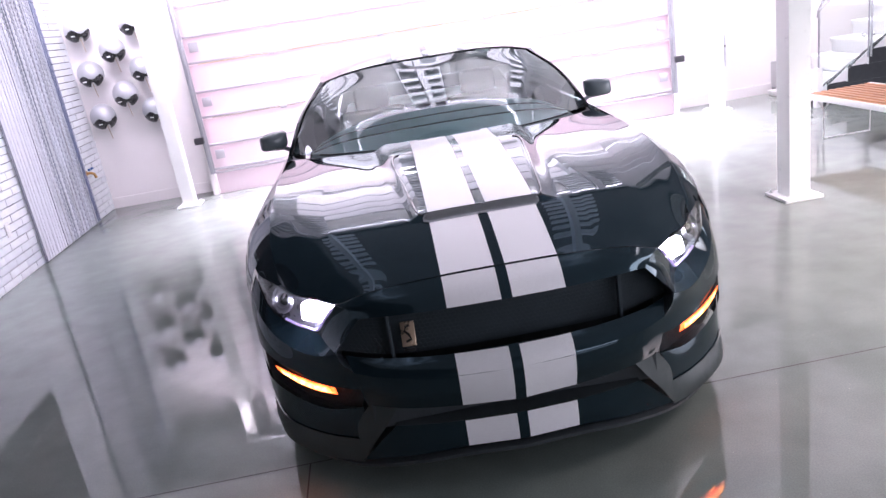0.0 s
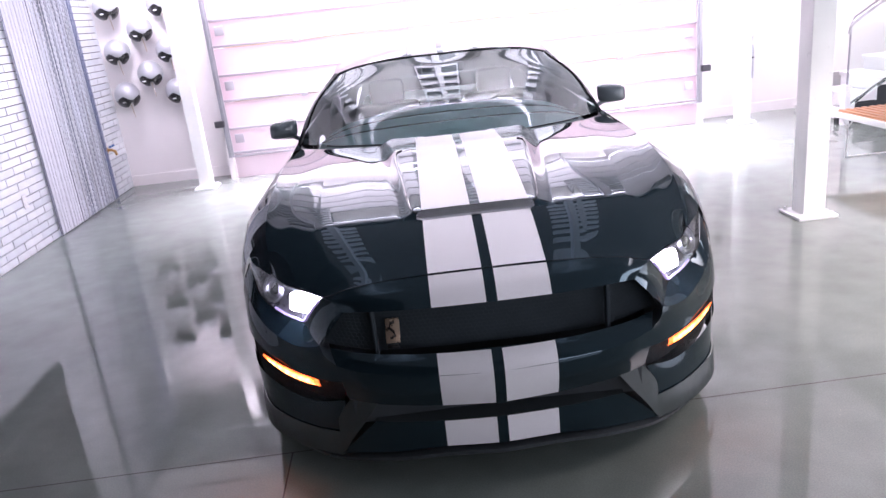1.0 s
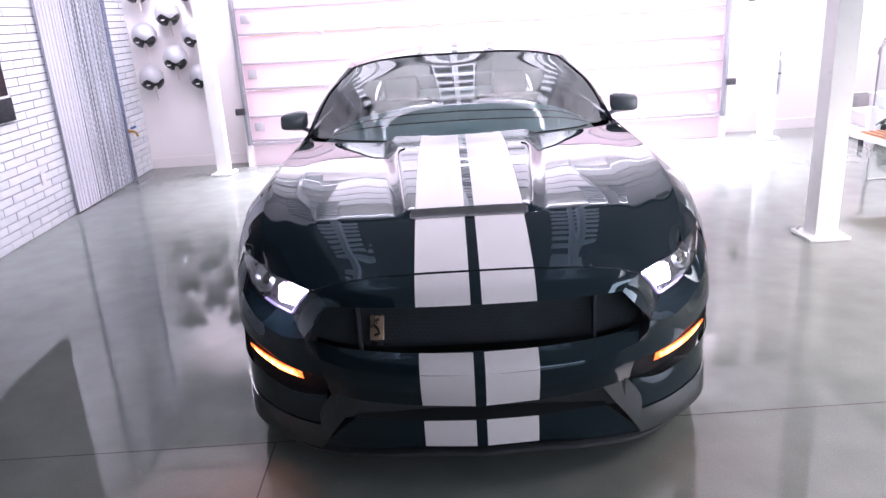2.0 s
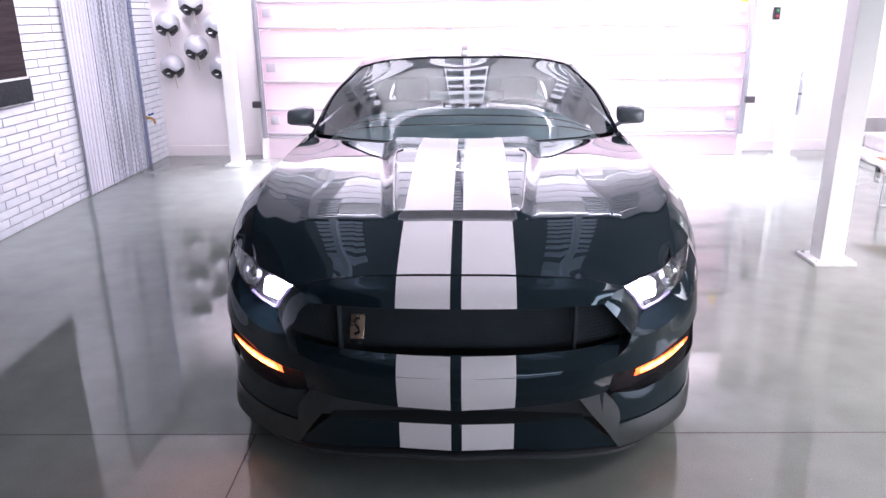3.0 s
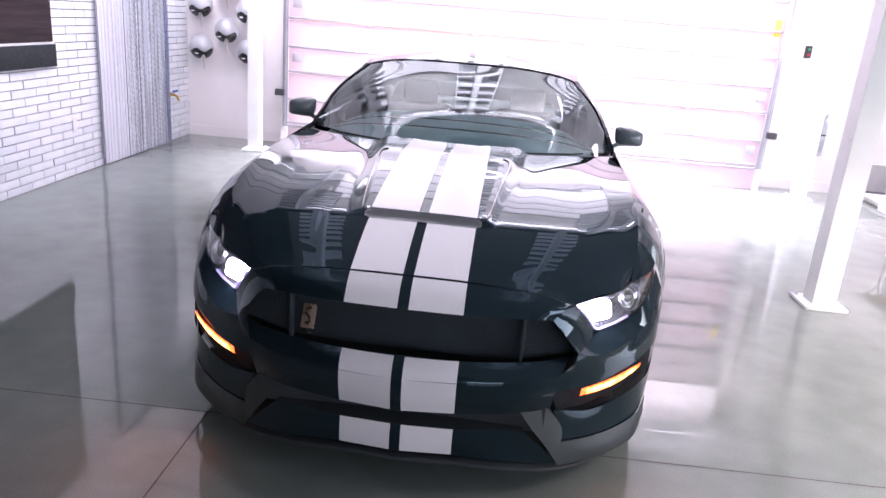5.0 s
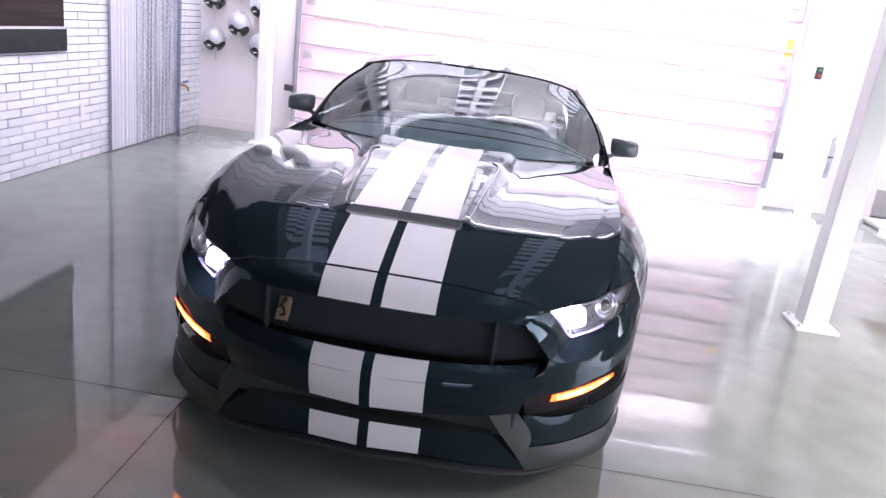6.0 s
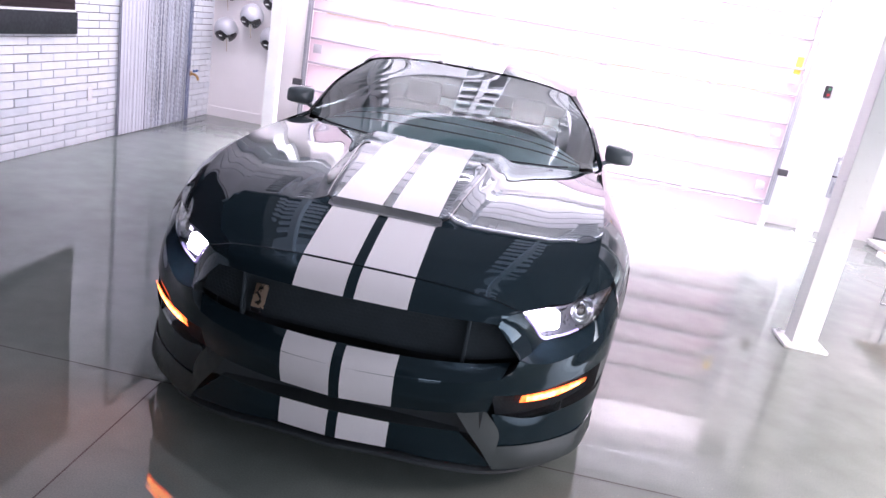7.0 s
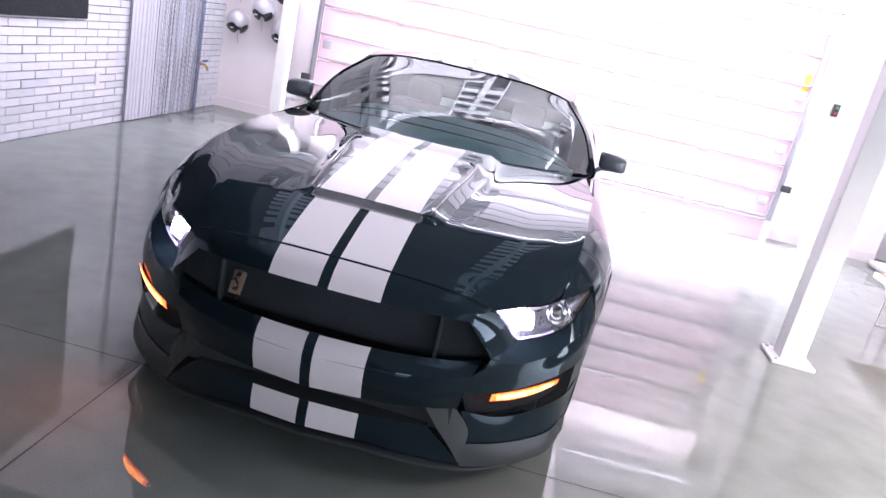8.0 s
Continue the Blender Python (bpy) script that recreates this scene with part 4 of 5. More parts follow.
deck = coons([(0, 4.25, 1.058), (0.35, 4.24, 1.055), (0.60, 4.22, 1.043), (0.82, 4.20, 1.03)], [(0, 4.76, 1.06), (0.4, 4.75, 1.05), (0.66, 4.76, 0.99)], [(0, 4.25, 1.058), (0, 4.6, 1.05), (0, 4.76, 1.06)], [(0.82, 4.20, 1.03), (0.74, 4.60, 1.03), (0.66, 4.76, 0.99)], 24, 12)
part("boot_lid", sheet(deck, both=True), NAVY, car)
tail = coons([(0, 4.80, 0.25), (0.4, 4.78, 0.25), (0.685, 4.76, 0.19)], [(0, 4.76, 1.06), (0.4, 4.75, 1.05), (0.66, 4.76, 0.99)], [(0, 4.80, 0.25), (0, 4.83, 0.6), (0, 4.76, 1.06)], [(0.685, 4.76, 0.19), (0.74, 4.76, 0.74), (0.66, 4.76, 0.99)], 20, 14)
part("rear_bumper", sheet(tail, both=True), NAVY, car)
part("floor_pan", a_box((-0.80, 0.55, 0.17), (0.80, 4.70, 0.22), 0.01), SATIN_BLACK, car)
part("engine_bay_liner", a_box((-0.66, 0.42, 0.23), (0.66, 1.40, 0.66), 0.02), INTAKE_BLACK, car)

# wipers lie along the foot of the glass
for s, x0, x1 in ((-1, -0.66, -0.06), (1, 0.06, 0.66)):
    pts = []
    for x in np.linspace(x0, x1, 12):
        yy = float(np.interp(abs(x), [p[0] for p in WS_LOW], [p[1] for p in WS_LOW]))
        pts.append((x, yy + 0.004, 0.973))
    part("wiper", tube(bmesh.new(), pts, 0.005, 6), SATIN_BLACK, car)

# wheels
for yc, r in WHEELS:
    for s in (-1, 1):
        m = Matrix.Translation((s * 0.80, yc, r)) @ Matrix.Rotation(s * radians(90), 4, "Y")
        w = part("wheel", spun([(r - 0.075, -0.12), (r - 0.02, -0.135), (r, -0.10), (r, 0.10), (r - 0.02, 0.135), (r - 0.075, 0.12), (r - 0.08, 0.0), (r - 0.075, -0.12)], 48, m), RUBBER, car)
        bm = spun([(r - 0.078, -0.11), (r - 0.078, 0.12), (r - 0.095, 0.118), (r - 0.10, 0.05), (0.07, 0.03), (0.06, 0.08), (0.0, 0.085)], 40)
        for k in range(10):
            box(bm, (0.05, -0.016, 0.06), (r - 0.085, 0.016, 0.10), 0.006, Matrix.Rotation(k * math.tau / 10, 4, "Z"))
        bm.transform(m)
        part("rim", bm, ALLOY, w)

# inside: dashboard, two seats, steering wheel, inner mirror
DASH_REAR = [(0, 2.06, 1.068), (0.3, 2.06, 1.060), (0.55, 2.06, 1.025), (0.70, 2.06, 0.96)]
dash = coons([(0, 1.52, 0.945), (0.4, 1.57, 0.945), (0.74, 1.80, 0.925)], DASH_REAR, [(0, 1.52, 0.945), (0, 1.78, 1.022), (0, 2.06, 1.068)], [(0.74, 1.80, 0.925), (0.72, 1.9, 0.945), (0.70, 2.06, 0.96)], 24, 12)
for u in (0.42, 0.72, 1.0):
    seam = list(dash[int(round(u * 11))])
    seam = [(-p[0], p[1], p[2] + 0.002) for p in seam[:0:-1]] + [(p[0], p[1], p[2] + 0.002) for p in seam]
    part("dashboard_piping", tube(bmesh.new(), seam, 0.005, 6), SATIN_GREY, car)
part("dashboard", sheet(dash, both=True, thick=0.03), DASH, car)
part("dashboard_face", a_box((-0.74, 2.0, 0.55), (0.74, 2.05, 0.94), 0.012), DASH, car)
part("parcel_shelf", a_box((-0.6, 3.5, 0.92), (0.6, 4.2, 0.95), 0.01), DASH, car)
for s in (-1, 1):
    bm = bmesh.new()
    box(bm, (s * 0.37 - 0.24, 2.35, 0.30), (s * 0.37 + 0.24, 2.85, 0.48), 0.05)
    box(bm, (s * 0.37 - 0.23, 2.86, 0.45), (s * 0.37 + 0.23, 3.00, 1.02), 0.05)
    box(bm, (s * 0.37 - 0.12, 2.92, 1.00), (s * 0.37 + 0.12, 3.02, 1.17), 0.04)
    part("seat", bm, LEATHER, car)
m = Matrix.Translation((0.37, 2.16, 0.90)) @ Matrix.Rotation(radians(68), 4, "X")
part("steering_wheel", tube(bmesh.new(), [m @ Vector((0.18 * math.cos(a), 0.18 * math.sin(a), 0)) for a in np.linspace(0, math.tau, 33)[:-1]], 0.014, 8, closed=True), LEATHER, car)
part("inner_mirror", a_box((-0.12, 2.13, 1.235), (0.12, 2.155, 1.295), 0.01), GLOSS_BLACK, car)

# ---- the room ----


def in_room(ob):
    ob.matrix_basis = TURN @ ob.matrix_basis
    return ob


def structure(name, bm, material, label="", smooth=False):
    return in_room(tagged(part(name, bm, material, None, "", smooth), label, kind="structure"))


WX, WY = -3.41, 6.43            # brick wall and back wall
CEIL = 2.98
structure("floor", a_box((-9, -9, -0.2), (11, 12, 0)), FLOOR, "polished grey-beige concrete floor with saw-cut joints")
bm = bmesh.new()
for x0, x1, y0, y1 in ((-3.4, 11, 0.366, 0.372), (-0.802, -0.796, -9, 0.366)):
    vs = [bm.verts.new(p) for p in ((x0, y0, 0.001), (x1, y0, 0.001), (x1, y1, 0.001), (x0, y1, 0.001))]
    bm.faces.new(vs)
structure("floor_joint", bm, JOINT, "thin dark saw-cut joint in the concrete")

# back wall with the door's opening, side walls, wall behind, ceiling
DX0, DX1, DTOP = -2.13, 3.21, 2.46
bm = bmesh.new()
box(bm, (WX - 0.25, WY, 0), (DX0, WY + 0.25, CEIL))
box(bm, (DX1, WY, 0), (4.58, WY + 0.25, CEIL))
box(bm, (DX0, WY, DTOP), (DX1, WY + 0.25, CEIL))
structure("wall_north", bm, WHITE, "white painted wall round the overhead door")
structure("wall_recess", a_box((4.58, 7.3, 0), (9.2, 7.5, CEIL)), WHITE, "white painted wall of the recess")
structure("wall_west", a_box((WX - 0.3, -9, 0), (WX - 0.012, WY, CEIL)), MORTAR, "brick wall bedded in dark mortar")
bm = bmesh.new()
box(bm, (9.0, -9, 0), (9.2, -5.4, CEIL))
box(bm, (9.0, 1.6, 0), (9.2, 7.3, CEIL))
box(bm, (9.0, -5.4, 0), (9.2, 1.6, 0.5))
box(bm, (9.0, -5.4, 2.7), (9.2, 1.6, CEIL))
structure("wall_east", bm, WHITE, "white painted wall with a wide window")
win = in_room(tagged(new("window_2"), "wide window with thin dark bars", "window", kind="structure"))
for k in range(5):
    part("mullion", a_box((9.07, -5.4 + 1.75 * k - 0.03, 0.5), (9.13, -5.4 + 1.75 * k + 0.03, 2.7), 0.004), BLACK_METAL, win)
for z in (0.53, 2.67):
    part("transom", a_box((9.06, -5.4, z - 0.03), (9.14, 1.6, z + 0.03), 0.004), BLACK_METAL, win)
bm = bmesh.new()
box(bm, (-3.7, -9, 0), (2.6, -8.8, CEIL))
box(bm, (8.6, -9, 0), (9.2, -8.8, CEIL))
box(bm, (2.6, -9, 0), (8.6, -8.8, 0.7))
box(bm, (2.6, -9, 2.7), (8.6, -8.8, CEIL))
structure("wall_south", bm, WHITE, "white painted wall with a wide window")
win = in_room(tagged(new("window_1"), "wide window with thin dark bars", "window", kind="structure"))
for k in range(5):
    part("mullion", a_box((2.6 + 1.5 * k - 0.03, -8.93, 0.7), (2.6 + 1.5 * k + 0.03, -8.87, 2.7), 0.004), BLACK_METAL, win)
for z in (0.73, 2.67):
    part("transom", a_box((2.6, -8.94, z - 0.03), (8.6, -8.86, z + 0.03), 0.004), BLACK_METAL, win)

structure("ceiling", a_box((-3.7, -9, CEIL), (9.2, 7.5, CEIL + 0.2)), DECK, "grey ribbed roof deck")
bm = bmesh.new()
box(bm, (WX, WY - 0.014, 0), (DX0 - 0.16, WY - 0.001, 0.12), 0.002)
box(bm, (DX1 + 0.16, WY - 0.014, 0), (4.58, WY - 0.001, 0.12), 0.002)
structure("baseboard", bm, WHITE, "low white baseboard")


def overhead_door():
    door = in_room(tagged(new("door_1"), "white translucent sectional overhead door, shut and lit from outside", "door", kind="structure"))
    y = WY - 0.26
    for k in range(5):
        z0, z1 = (0.0, 0.27) if k == 0 else (0.27 + 0.58 * (k - 1), 0.27 + 0.58 * k)
        z1 = min(z1, DTOP + 0.04)
        part("door_section", a_box((DX0, y, z0 + 0.004), (DX1, y + 0.04, z1 - 0.004)), DOOR, door)
        rails = [z0 + 0.02, (z0 + z1) / 2 + 0.0] if k else [0.25]
        for z in rails:
            part("rail", a_box((DX0, y - 0.022, z - 0.012), (DX1, y, z + 0.012), 0.004), DOOR_RAIL, door)
    for k, x in enumerate((-1.232, -0.045, 1.147, 2.325)):
        for z in (0.275, 0.855, 1.437, 2.015):
            part("hinge", a_box((x - 0.035, y - 0.03, z - 0.022), (x + 0.035, y - 0.022, z + 0.022), 0.003), DOOR_RAIL, door)
    for x, s in ((DX0 - 0.02, -1), (DX1 + 0.02, 1)):
        bm = bmesh.new()
        box(bm, (x - 0.012, y - 0.075, 0.25), (x + 0.012, y + 0.01, DTOP), 0.003)
        box(bm, (x - 0.03, y - 0.06, 0.25), (x + 0.03, y - 0.05, DTOP), 0.002)
        part("track", bm, TRACK, door, "dark galvanised door track")
        part("jamb", a_box((x + s * 0.03 - 0.03, y - 0.01, 0), (x + s * 0.03 + 0.03, WY, DTOP)), WHITE, door)
        part("sensor", a_box((x + s * 0.05 - 0.05, y - 0.13, 0.60), (x + s * 0.05 + 0.05, y - 0.07, 0.67), 0.006), BLACK_METAL, door, "small black door sensor")
        for z in (0.45, 1.03, 1.61, 2.19):
            bm = bmesh.new()
            box(bm, (x - s * 0.12 - 0.05, y - 0.03, z - 0.05), (x - s * 0.12 + 0.05, y - 0.022, z + 0.05), 0.004)
            part("roller_bracket", bm, DOOR_RAIL, door)
    part("warning_label", a_box((DX1 - 0.10, y - 0.004, 1.66), (DX1 - 0.03, y - 0.001, 1.84)), YELLOW, door, "yellow warning label")
    return door


overhead_door()
structure("soffit", a_box((DX0 - 0.1, WY - 0.30, DTOP + 0.02), (DX1 + 0.1, WY, CEIL)), WHITE, "white boxed soffit above the door")

# ceiling: dark ribs and pale beams under the ceiling lamps, felt panels, a dropped ceiling with shade in its colour
# towards the camera
bm = bmesh.new()
for x0, x1, n in ((-1.95, -1.70, 8), (-1.54, -1.27, 8), (-0.15, 0.05, 22), (0.15, 0.34, 22), (1.39, 1.64, 8), (1.80, 2.04, 8)):
    for k in range(n):
        y = 2.70 + k * 0.17
        box(bm, (x0, y, CEIL - 0.13), (x1, y + 0.07, CEIL - 0.09))
for y in (3.62, 4.05, 4.55, 5.1, 5.65):
    box(bm, (-3.4, y, CEIL - 0.10), (5.8, y + 0.012, CEIL - 0.075))
structure("ceiling_rib", bm, RIB, "grey ribs and conduits under the bright ceiling")
# Slimmed to strips: the lamp showing past them stands in for pale beams.
for x in (-1.69, 0.055, 1.655):
    structure("ceiling_beam", a_box((x - 0.008, 2.52, CEIL - 0.16), (x + 0.008, WY, CEIL - 0.06)), BEAM, "slim pale roof strip beside a lamp-lit gap")
for x, w in ((-0.70, 0.52), (0.85, 0.48)):
    ob = part("fabric_panel", a_box((x - w, 2.72, CEIL - 0.19), (x + w, 3.42, CEIL - 0.165), 0.006), FELT)
    in_room(tagged(ob, "grey fabric panel hung under the bright ceiling", "panel", "fabric panels"))
    z0, z1 = CEIL - 0.20, CEIL - 0.155
    for a, b in (((x - w - 0.01, 2.71, z0), (x + w + 0.01, 2.72, z1)), ((x - w - 0.01, 3.42, z0), (x + w + 0.01, 3.43, z1)), ((x - w - 0.01, 2.72, z0), (x - w, 3.42, z1)), ((x + w, 2.72, z0), (x + w + 0.01, 3.42, z1))):
        part("frame_bar", a_box(a, b, 0.002), DECK, ob)
    inner = x + (w - 0.12 if x < 0 else 0.12 - w)
    for dx in (0.0, -0.30 if x < 0 else 0.30):
        part("bracket", tube(bmesh.new(), [(inner + dx, 2.82, z0 - 0.03), (inner + dx * 0.9 + (-0.09 if x < 0 else 0.09), 2.87, z0 - 0.03)], 0.008, 6), WHITE_ROD, ob, "short white bracket")
structure("ceiling_conduit", tube(bmesh.new(), [(-0.44, 3.40, CEIL - 0.225), (0.70, 3.40, CEIL - 0.225)], 0.011, 6), WHITE_ROD, "thin white conduit under the bright ceiling", True)
structure("ceiling_conduit", tube(bmesh.new(), [(0.54, 2.60, CEIL - 0.24), (0.54, 3.60, CEIL - 0.24)], 0.008, 6), WHITE_ROD, "thin white conduit under the bright ceiling", True)
# Coloured far darker than the deck in place of shade.
structure("dropped_ceiling", a_box((-3.4, -8.8, 2.72), (9.0, 2.36, CEIL - 0.002)), SHADED_CEILING, "dropped ceiling coloured dark for its shade")
structure("ceiling_edge_trim", a_box((-3.4, 2.36, 2.70), (9.0, 2.39, 2.76)), RIB, "pale trim along the edge of the dropped ceiling")
# No luminaires here: beams and ribs glow so the bonnet mirrors them pale.
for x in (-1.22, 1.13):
    structure("ceiling_beam", a_box((x - 0.045, -0.6, 2.60), (x + 0.045, 2.30, 2.715), 0.003), RIB_GLOW, "pale beam along the front ceiling, with added glow")
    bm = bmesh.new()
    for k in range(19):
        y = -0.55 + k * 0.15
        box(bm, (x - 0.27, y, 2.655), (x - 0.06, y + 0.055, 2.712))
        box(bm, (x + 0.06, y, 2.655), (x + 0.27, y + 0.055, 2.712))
    structure("ceiling_slat", bm, RIB_GLOW, "pale ribs beside the beams, with added glow")


def column(x, y, r, plate, top):
    c = in_room(thing("column", "white enamelled square steel column on a bolted base plate", "column", Matrix.Translation((x, y, 0)), "steel columns"))
    part("shaft", a_box((-r, -r, 0.02), (r, r, top), 0.003), COLUMN, c, smooth=False)
    part("base_plate", a_box((-plate, -plate, 0), (plate, plate, 0.022), 0.003), COLUMN, c)
    for a in (-1, 1):
        for b in (-1, 1):
            m = Matrix.Translation((a * (plate - 0.03), b * (plate - 0.03), 0.02))
            part("bolt", spun([(0.015, 0.0), (0.015, 0.010), (0.009, 0.011), (0.008, 0.020), (0.0, 0.021)], 6, m), COLUMN, c, smooth=False)
    return c


column(2.457, 2.45, 0.075, 0.135, CEIL - 0.3)
column(-2.40, 5.82, 0.065, 0.12, CEIL)
column(3.63, 5.90, 0.065, 0.12, CEIL)

# chain curtain on the brick wall: hanging strands of beads
def strands(ys, radii, pitches, relief, rng):
    """Hanging strands of threaded beads as one mesh."""
    verts, faces = [], []
    for i, (y, r, pitch) in enumerate(zip(ys, radii, pitches)):
        x = WX + 0.034 + 0.005 * math.sin(i * 0.9) + rng.uniform(-0.002, 0.002)
        phase = rng.uniform(0, pitch)
        step = pitch / 5
        for k in range(int((CEIL - 0.062) / step) + 1):
            z = 0.010 + k * step
            q = r * (1 - relief + (0.10 + relief) * abs(math.sin(math.pi * (z + phase) / pitch)))
            sway = relief * 0.6 * r * math.sin(math.tau * (z + phase) / (2 * pitch)) + 0.004 * math.sin(z * 1.7 + i * 0.21)
            base = len(verts)
            for a in range(4):
                t = a * math.tau / 4 + 0.4
                verts.append((x + q * math.cos(t), y + sway + 1.1 * q * math.sin(t), z))
            if k:
                for a in range(4):
                    faces.append((base - 4 + a, base - 4 + (a + 1) % 4, base + (a + 1) % 4, base + a))
    me = bpy.data.meshes.new("strands")
    me.from_pydata(verts, [], faces)
    me.polygons.foreach_set("use_smooth", [True] * len(me.polygons))
    return me


def bead_curtain():
    Y0, Y1 = 4.39, 5.84
    rng = random.Random(7)
    c = in_room(thing("chain_curtain", "silver bead-chain curtain with sheer white side on brick wall", "curtain"))
    n = 58                          # fine pale threads at one side
    me = strands([Y0 + 0.52 * (i + 0.5) / n for i in range(n)], [0.0052] * n, [0.11] * n, 0.12, rng)
    me.materials.append(SHEER)
    ob = new("sheer_threads", me)
    ob.parent = c
    tagged(ob, "sheer white hanging threads", kind="stuff")
    n = 70                          # threaded beads, every third strand of large ones
    ys = [Y0 + 0.52 + (Y1 - Y0 - 0.62) * (i + 0.5) / n for i in range(n)]
    me = strands(ys, [rng.uniform(0.0098, 0.0112) if i % 5 in (1, 3) else rng.uniform(0.0056, 0.0068) for i in range(n)], [0.054 if i % 5 in (1, 3) else 0.027 for i in range(n)], 0.55, rng)
    me.materials.append(MESH_CURTAIN)
    ob = new("beading", me)
    ob.parent = c
    tagged(ob, "threaded silver beads", kind="stuff")
    n = 16                          # blue-grey wire edge by the corner
    me = strands([Y1 - 0.10 + 0.10 * (i + 0.5) / n for i in range(n)], [0.0026] * n, [0.02] * n, 0.3, rng)
    me.materials.append(BLUE_WIRE)
    ob = new("wire_edge", me)
    ob.parent = c
    tagged(ob, "blue-grey wire mesh edge", kind="stuff")
    part("curtain_rail", a_box((WX + 0.012, Y0 - 0.03, CEIL - 0.06), (WX + 0.09, Y1 + 0.03, CEIL - 0.03), 0.004), STEEL, c)
    for y in (Y0 - 0.035, Y0 - 0.008, Y0 + 0.47):
        part("edge_wire", tube(bmesh.new(), [(WX + 0.046, y, 0.01), (WX + 0.046, y, CEIL - 0.06)], 0.0045, 6), CURTAIN_EDGE, c, "thin grey wire")


bead_curtain()

# picture on the brick wall
pic = in_room(thing("wall_picture", "large dark unframed print with a charcoal lower band", "picture", Matrix.Translation((WX + 0.01, 0, 0))))
# Unseen southern length is added so the left floor mirrors something dark.
part("print", a_box((0, -2.6, 1.15), (0.03, 3.70, 2.85), 0.003), PICTURE, pic)
part("edge_strip", a_box((0, -2.6, 1.128), (0.024, 3.72, 1.152), 0.002), COLUMN, pic, "white strip between print and band")
part("band", a_box((0, -2.6, 0.955), (0.03, 3.735, 1.13), 0.003), PICTURE_BAND, pic)


def helmet(x, z, turn):
    h = in_room(thing("helmet", "silver open-face racing helmet with black trim hung on the wall", "helmet", pose(x, WY - 0.13, z, 0, 0, turn), "wall of helmets"))
    shell = bmesh.new()
    bmesh.ops.create_uvsphere(shell, u_segments=32, v_segments=20, radius=0.135)
    cut = [f for f in shell.faces if f.calc_center_median().z < -0.075]
    bmesh.ops.delete(shell, geom=cut, context="FACES")
    for v in shell.verts:
        v.co.z *= 1.05
    part("shell", shell, HELMET, h)
    trim = bmesh.new()
    bmesh.ops.create_uvsphere(trim, u_segments=96, v_segments=56, radius=0.139)
    drop = []
    for f in trim.faces:
        c = f.calc_center_median()
        a = math.atan2(c.x, -c.y)
        top = -0.030 + 0.020 * math.cos((a + 0.25) * 4.6) - 0.05 * max(0.0, abs(a - 0.1) - 1.1)
        low = -0.128 + 0.050 * math.exp(-((a - 0.42) / 0.26) ** 2)
        if c.z > top or c.z < low or not -1.35 < a < 1.5:
            drop.append(f)
    bmesh.ops.delete(trim, geom=drop, context="FACES")
    part("trim", trim, HELMET_BLACK, h)
    part("peak_label", a_box((-0.045, -0.137, -0.074), (-0.010, -0.122, -0.062)), COLUMN, h, "small white label")
    part("strap", tube(bmesh.new(), [(0.02, -0.06, -0.08), (0.035, -0.075, -0.15), (0.045, -0.07, -0.24)], 0.0045, 5), STRAP, h, "tan chin strap")
    return h


for x, z, a in ((-3.20, 1.975, 8), (-3.19, 1.505, -6), (-3.19, 1.045, 10), (-2.90, 1.72, 4), (-2.89, 1.245, -8), (-2.64, 1.96, 6), (-2.64, 1.475, -4), (-2.63, 1.03, 3)):
    helmet(x, z, a)

# valve and outlet on the brick wall, switch and extinguisher by the door
v = in_room(thing("hose_valve", "small brass hose valve on the brick wall", "valve", Matrix.Translation((WX + 0.012, 5.90, 0.52))))
part("body", tube(bmesh.new(), [(0, 0, 0), (0.05, 0, 0), (0.075, 0.015, -0.02), (0.08, 0.03, -0.06)], 0.014, 10), BRASS, v)
bm = tube(bmesh.new(), [(0.055, -0.045, 0.045), (0.055, 0, 0.035), (0.055, 0.045, 0.045)], 0.010, 8)
tube(bm, [(0.03, 0, 0.03), (0.055, 0, 0.035), (0.085, 0, 0.05)], 0.010, 8)
part("handle", bm, BLUE, v, "blue cross handle")
part("flange", spun([(0.0, 0.0), (0.03, 0.0), (0.03, 0.006), (0.016, 0.008)], 18, Matrix.Rotation(radians(90), 4, "Y")), BRASS, v)
o = in_room(thing("wall_outlet", "white socket outlet on the brick wall", "outlet", Matrix.Translation((WX + 0.013, 3.965, 0.435))))
part("plate", a_box((0, -0.036, -0.058), (0.008, 0.036, 0.058), 0.003), WHITE_ROD, o)
for dz in (-0.022, 0.022):
    part("socket", a_box((0.008, -0.016, dz - 0.013), (0.010, 0.016, dz + 0.013), 0.001), COLUMN, o)
w = in_room(thing("door_switch", "small dark door control with red and green buttons", "switch", Matrix.Translation((3.60, WY, 1.54))))
part("case", a_box((-0.03, -0.05, -0.065), (0.03, 0, 0.065), 0.006), BLACK_METAL, w)
part("green_button", spun([(0.015, 0), (0.014, 0.01), (0, 0.012)], 14, Matrix.Translation((0, -0.05, 0.03)) @ Matrix.Rotation(radians(90), 4, "X")), GREEN, w)
part("red_button", spun([(0.015, 0), (0.014, 0.01), (0, 0.012)], 14, Matrix.Translation((0, -0.05, -0.03)) @ Matrix.Rotation(radians(90), 4, "X")), RED, w)
e = in_room(thing("fire_extinguisher", "slim white fire extinguisher with black bands hung on the wall", "extinguisher", Matrix.Translation((3.93, WY - 0.07, 0.42))))
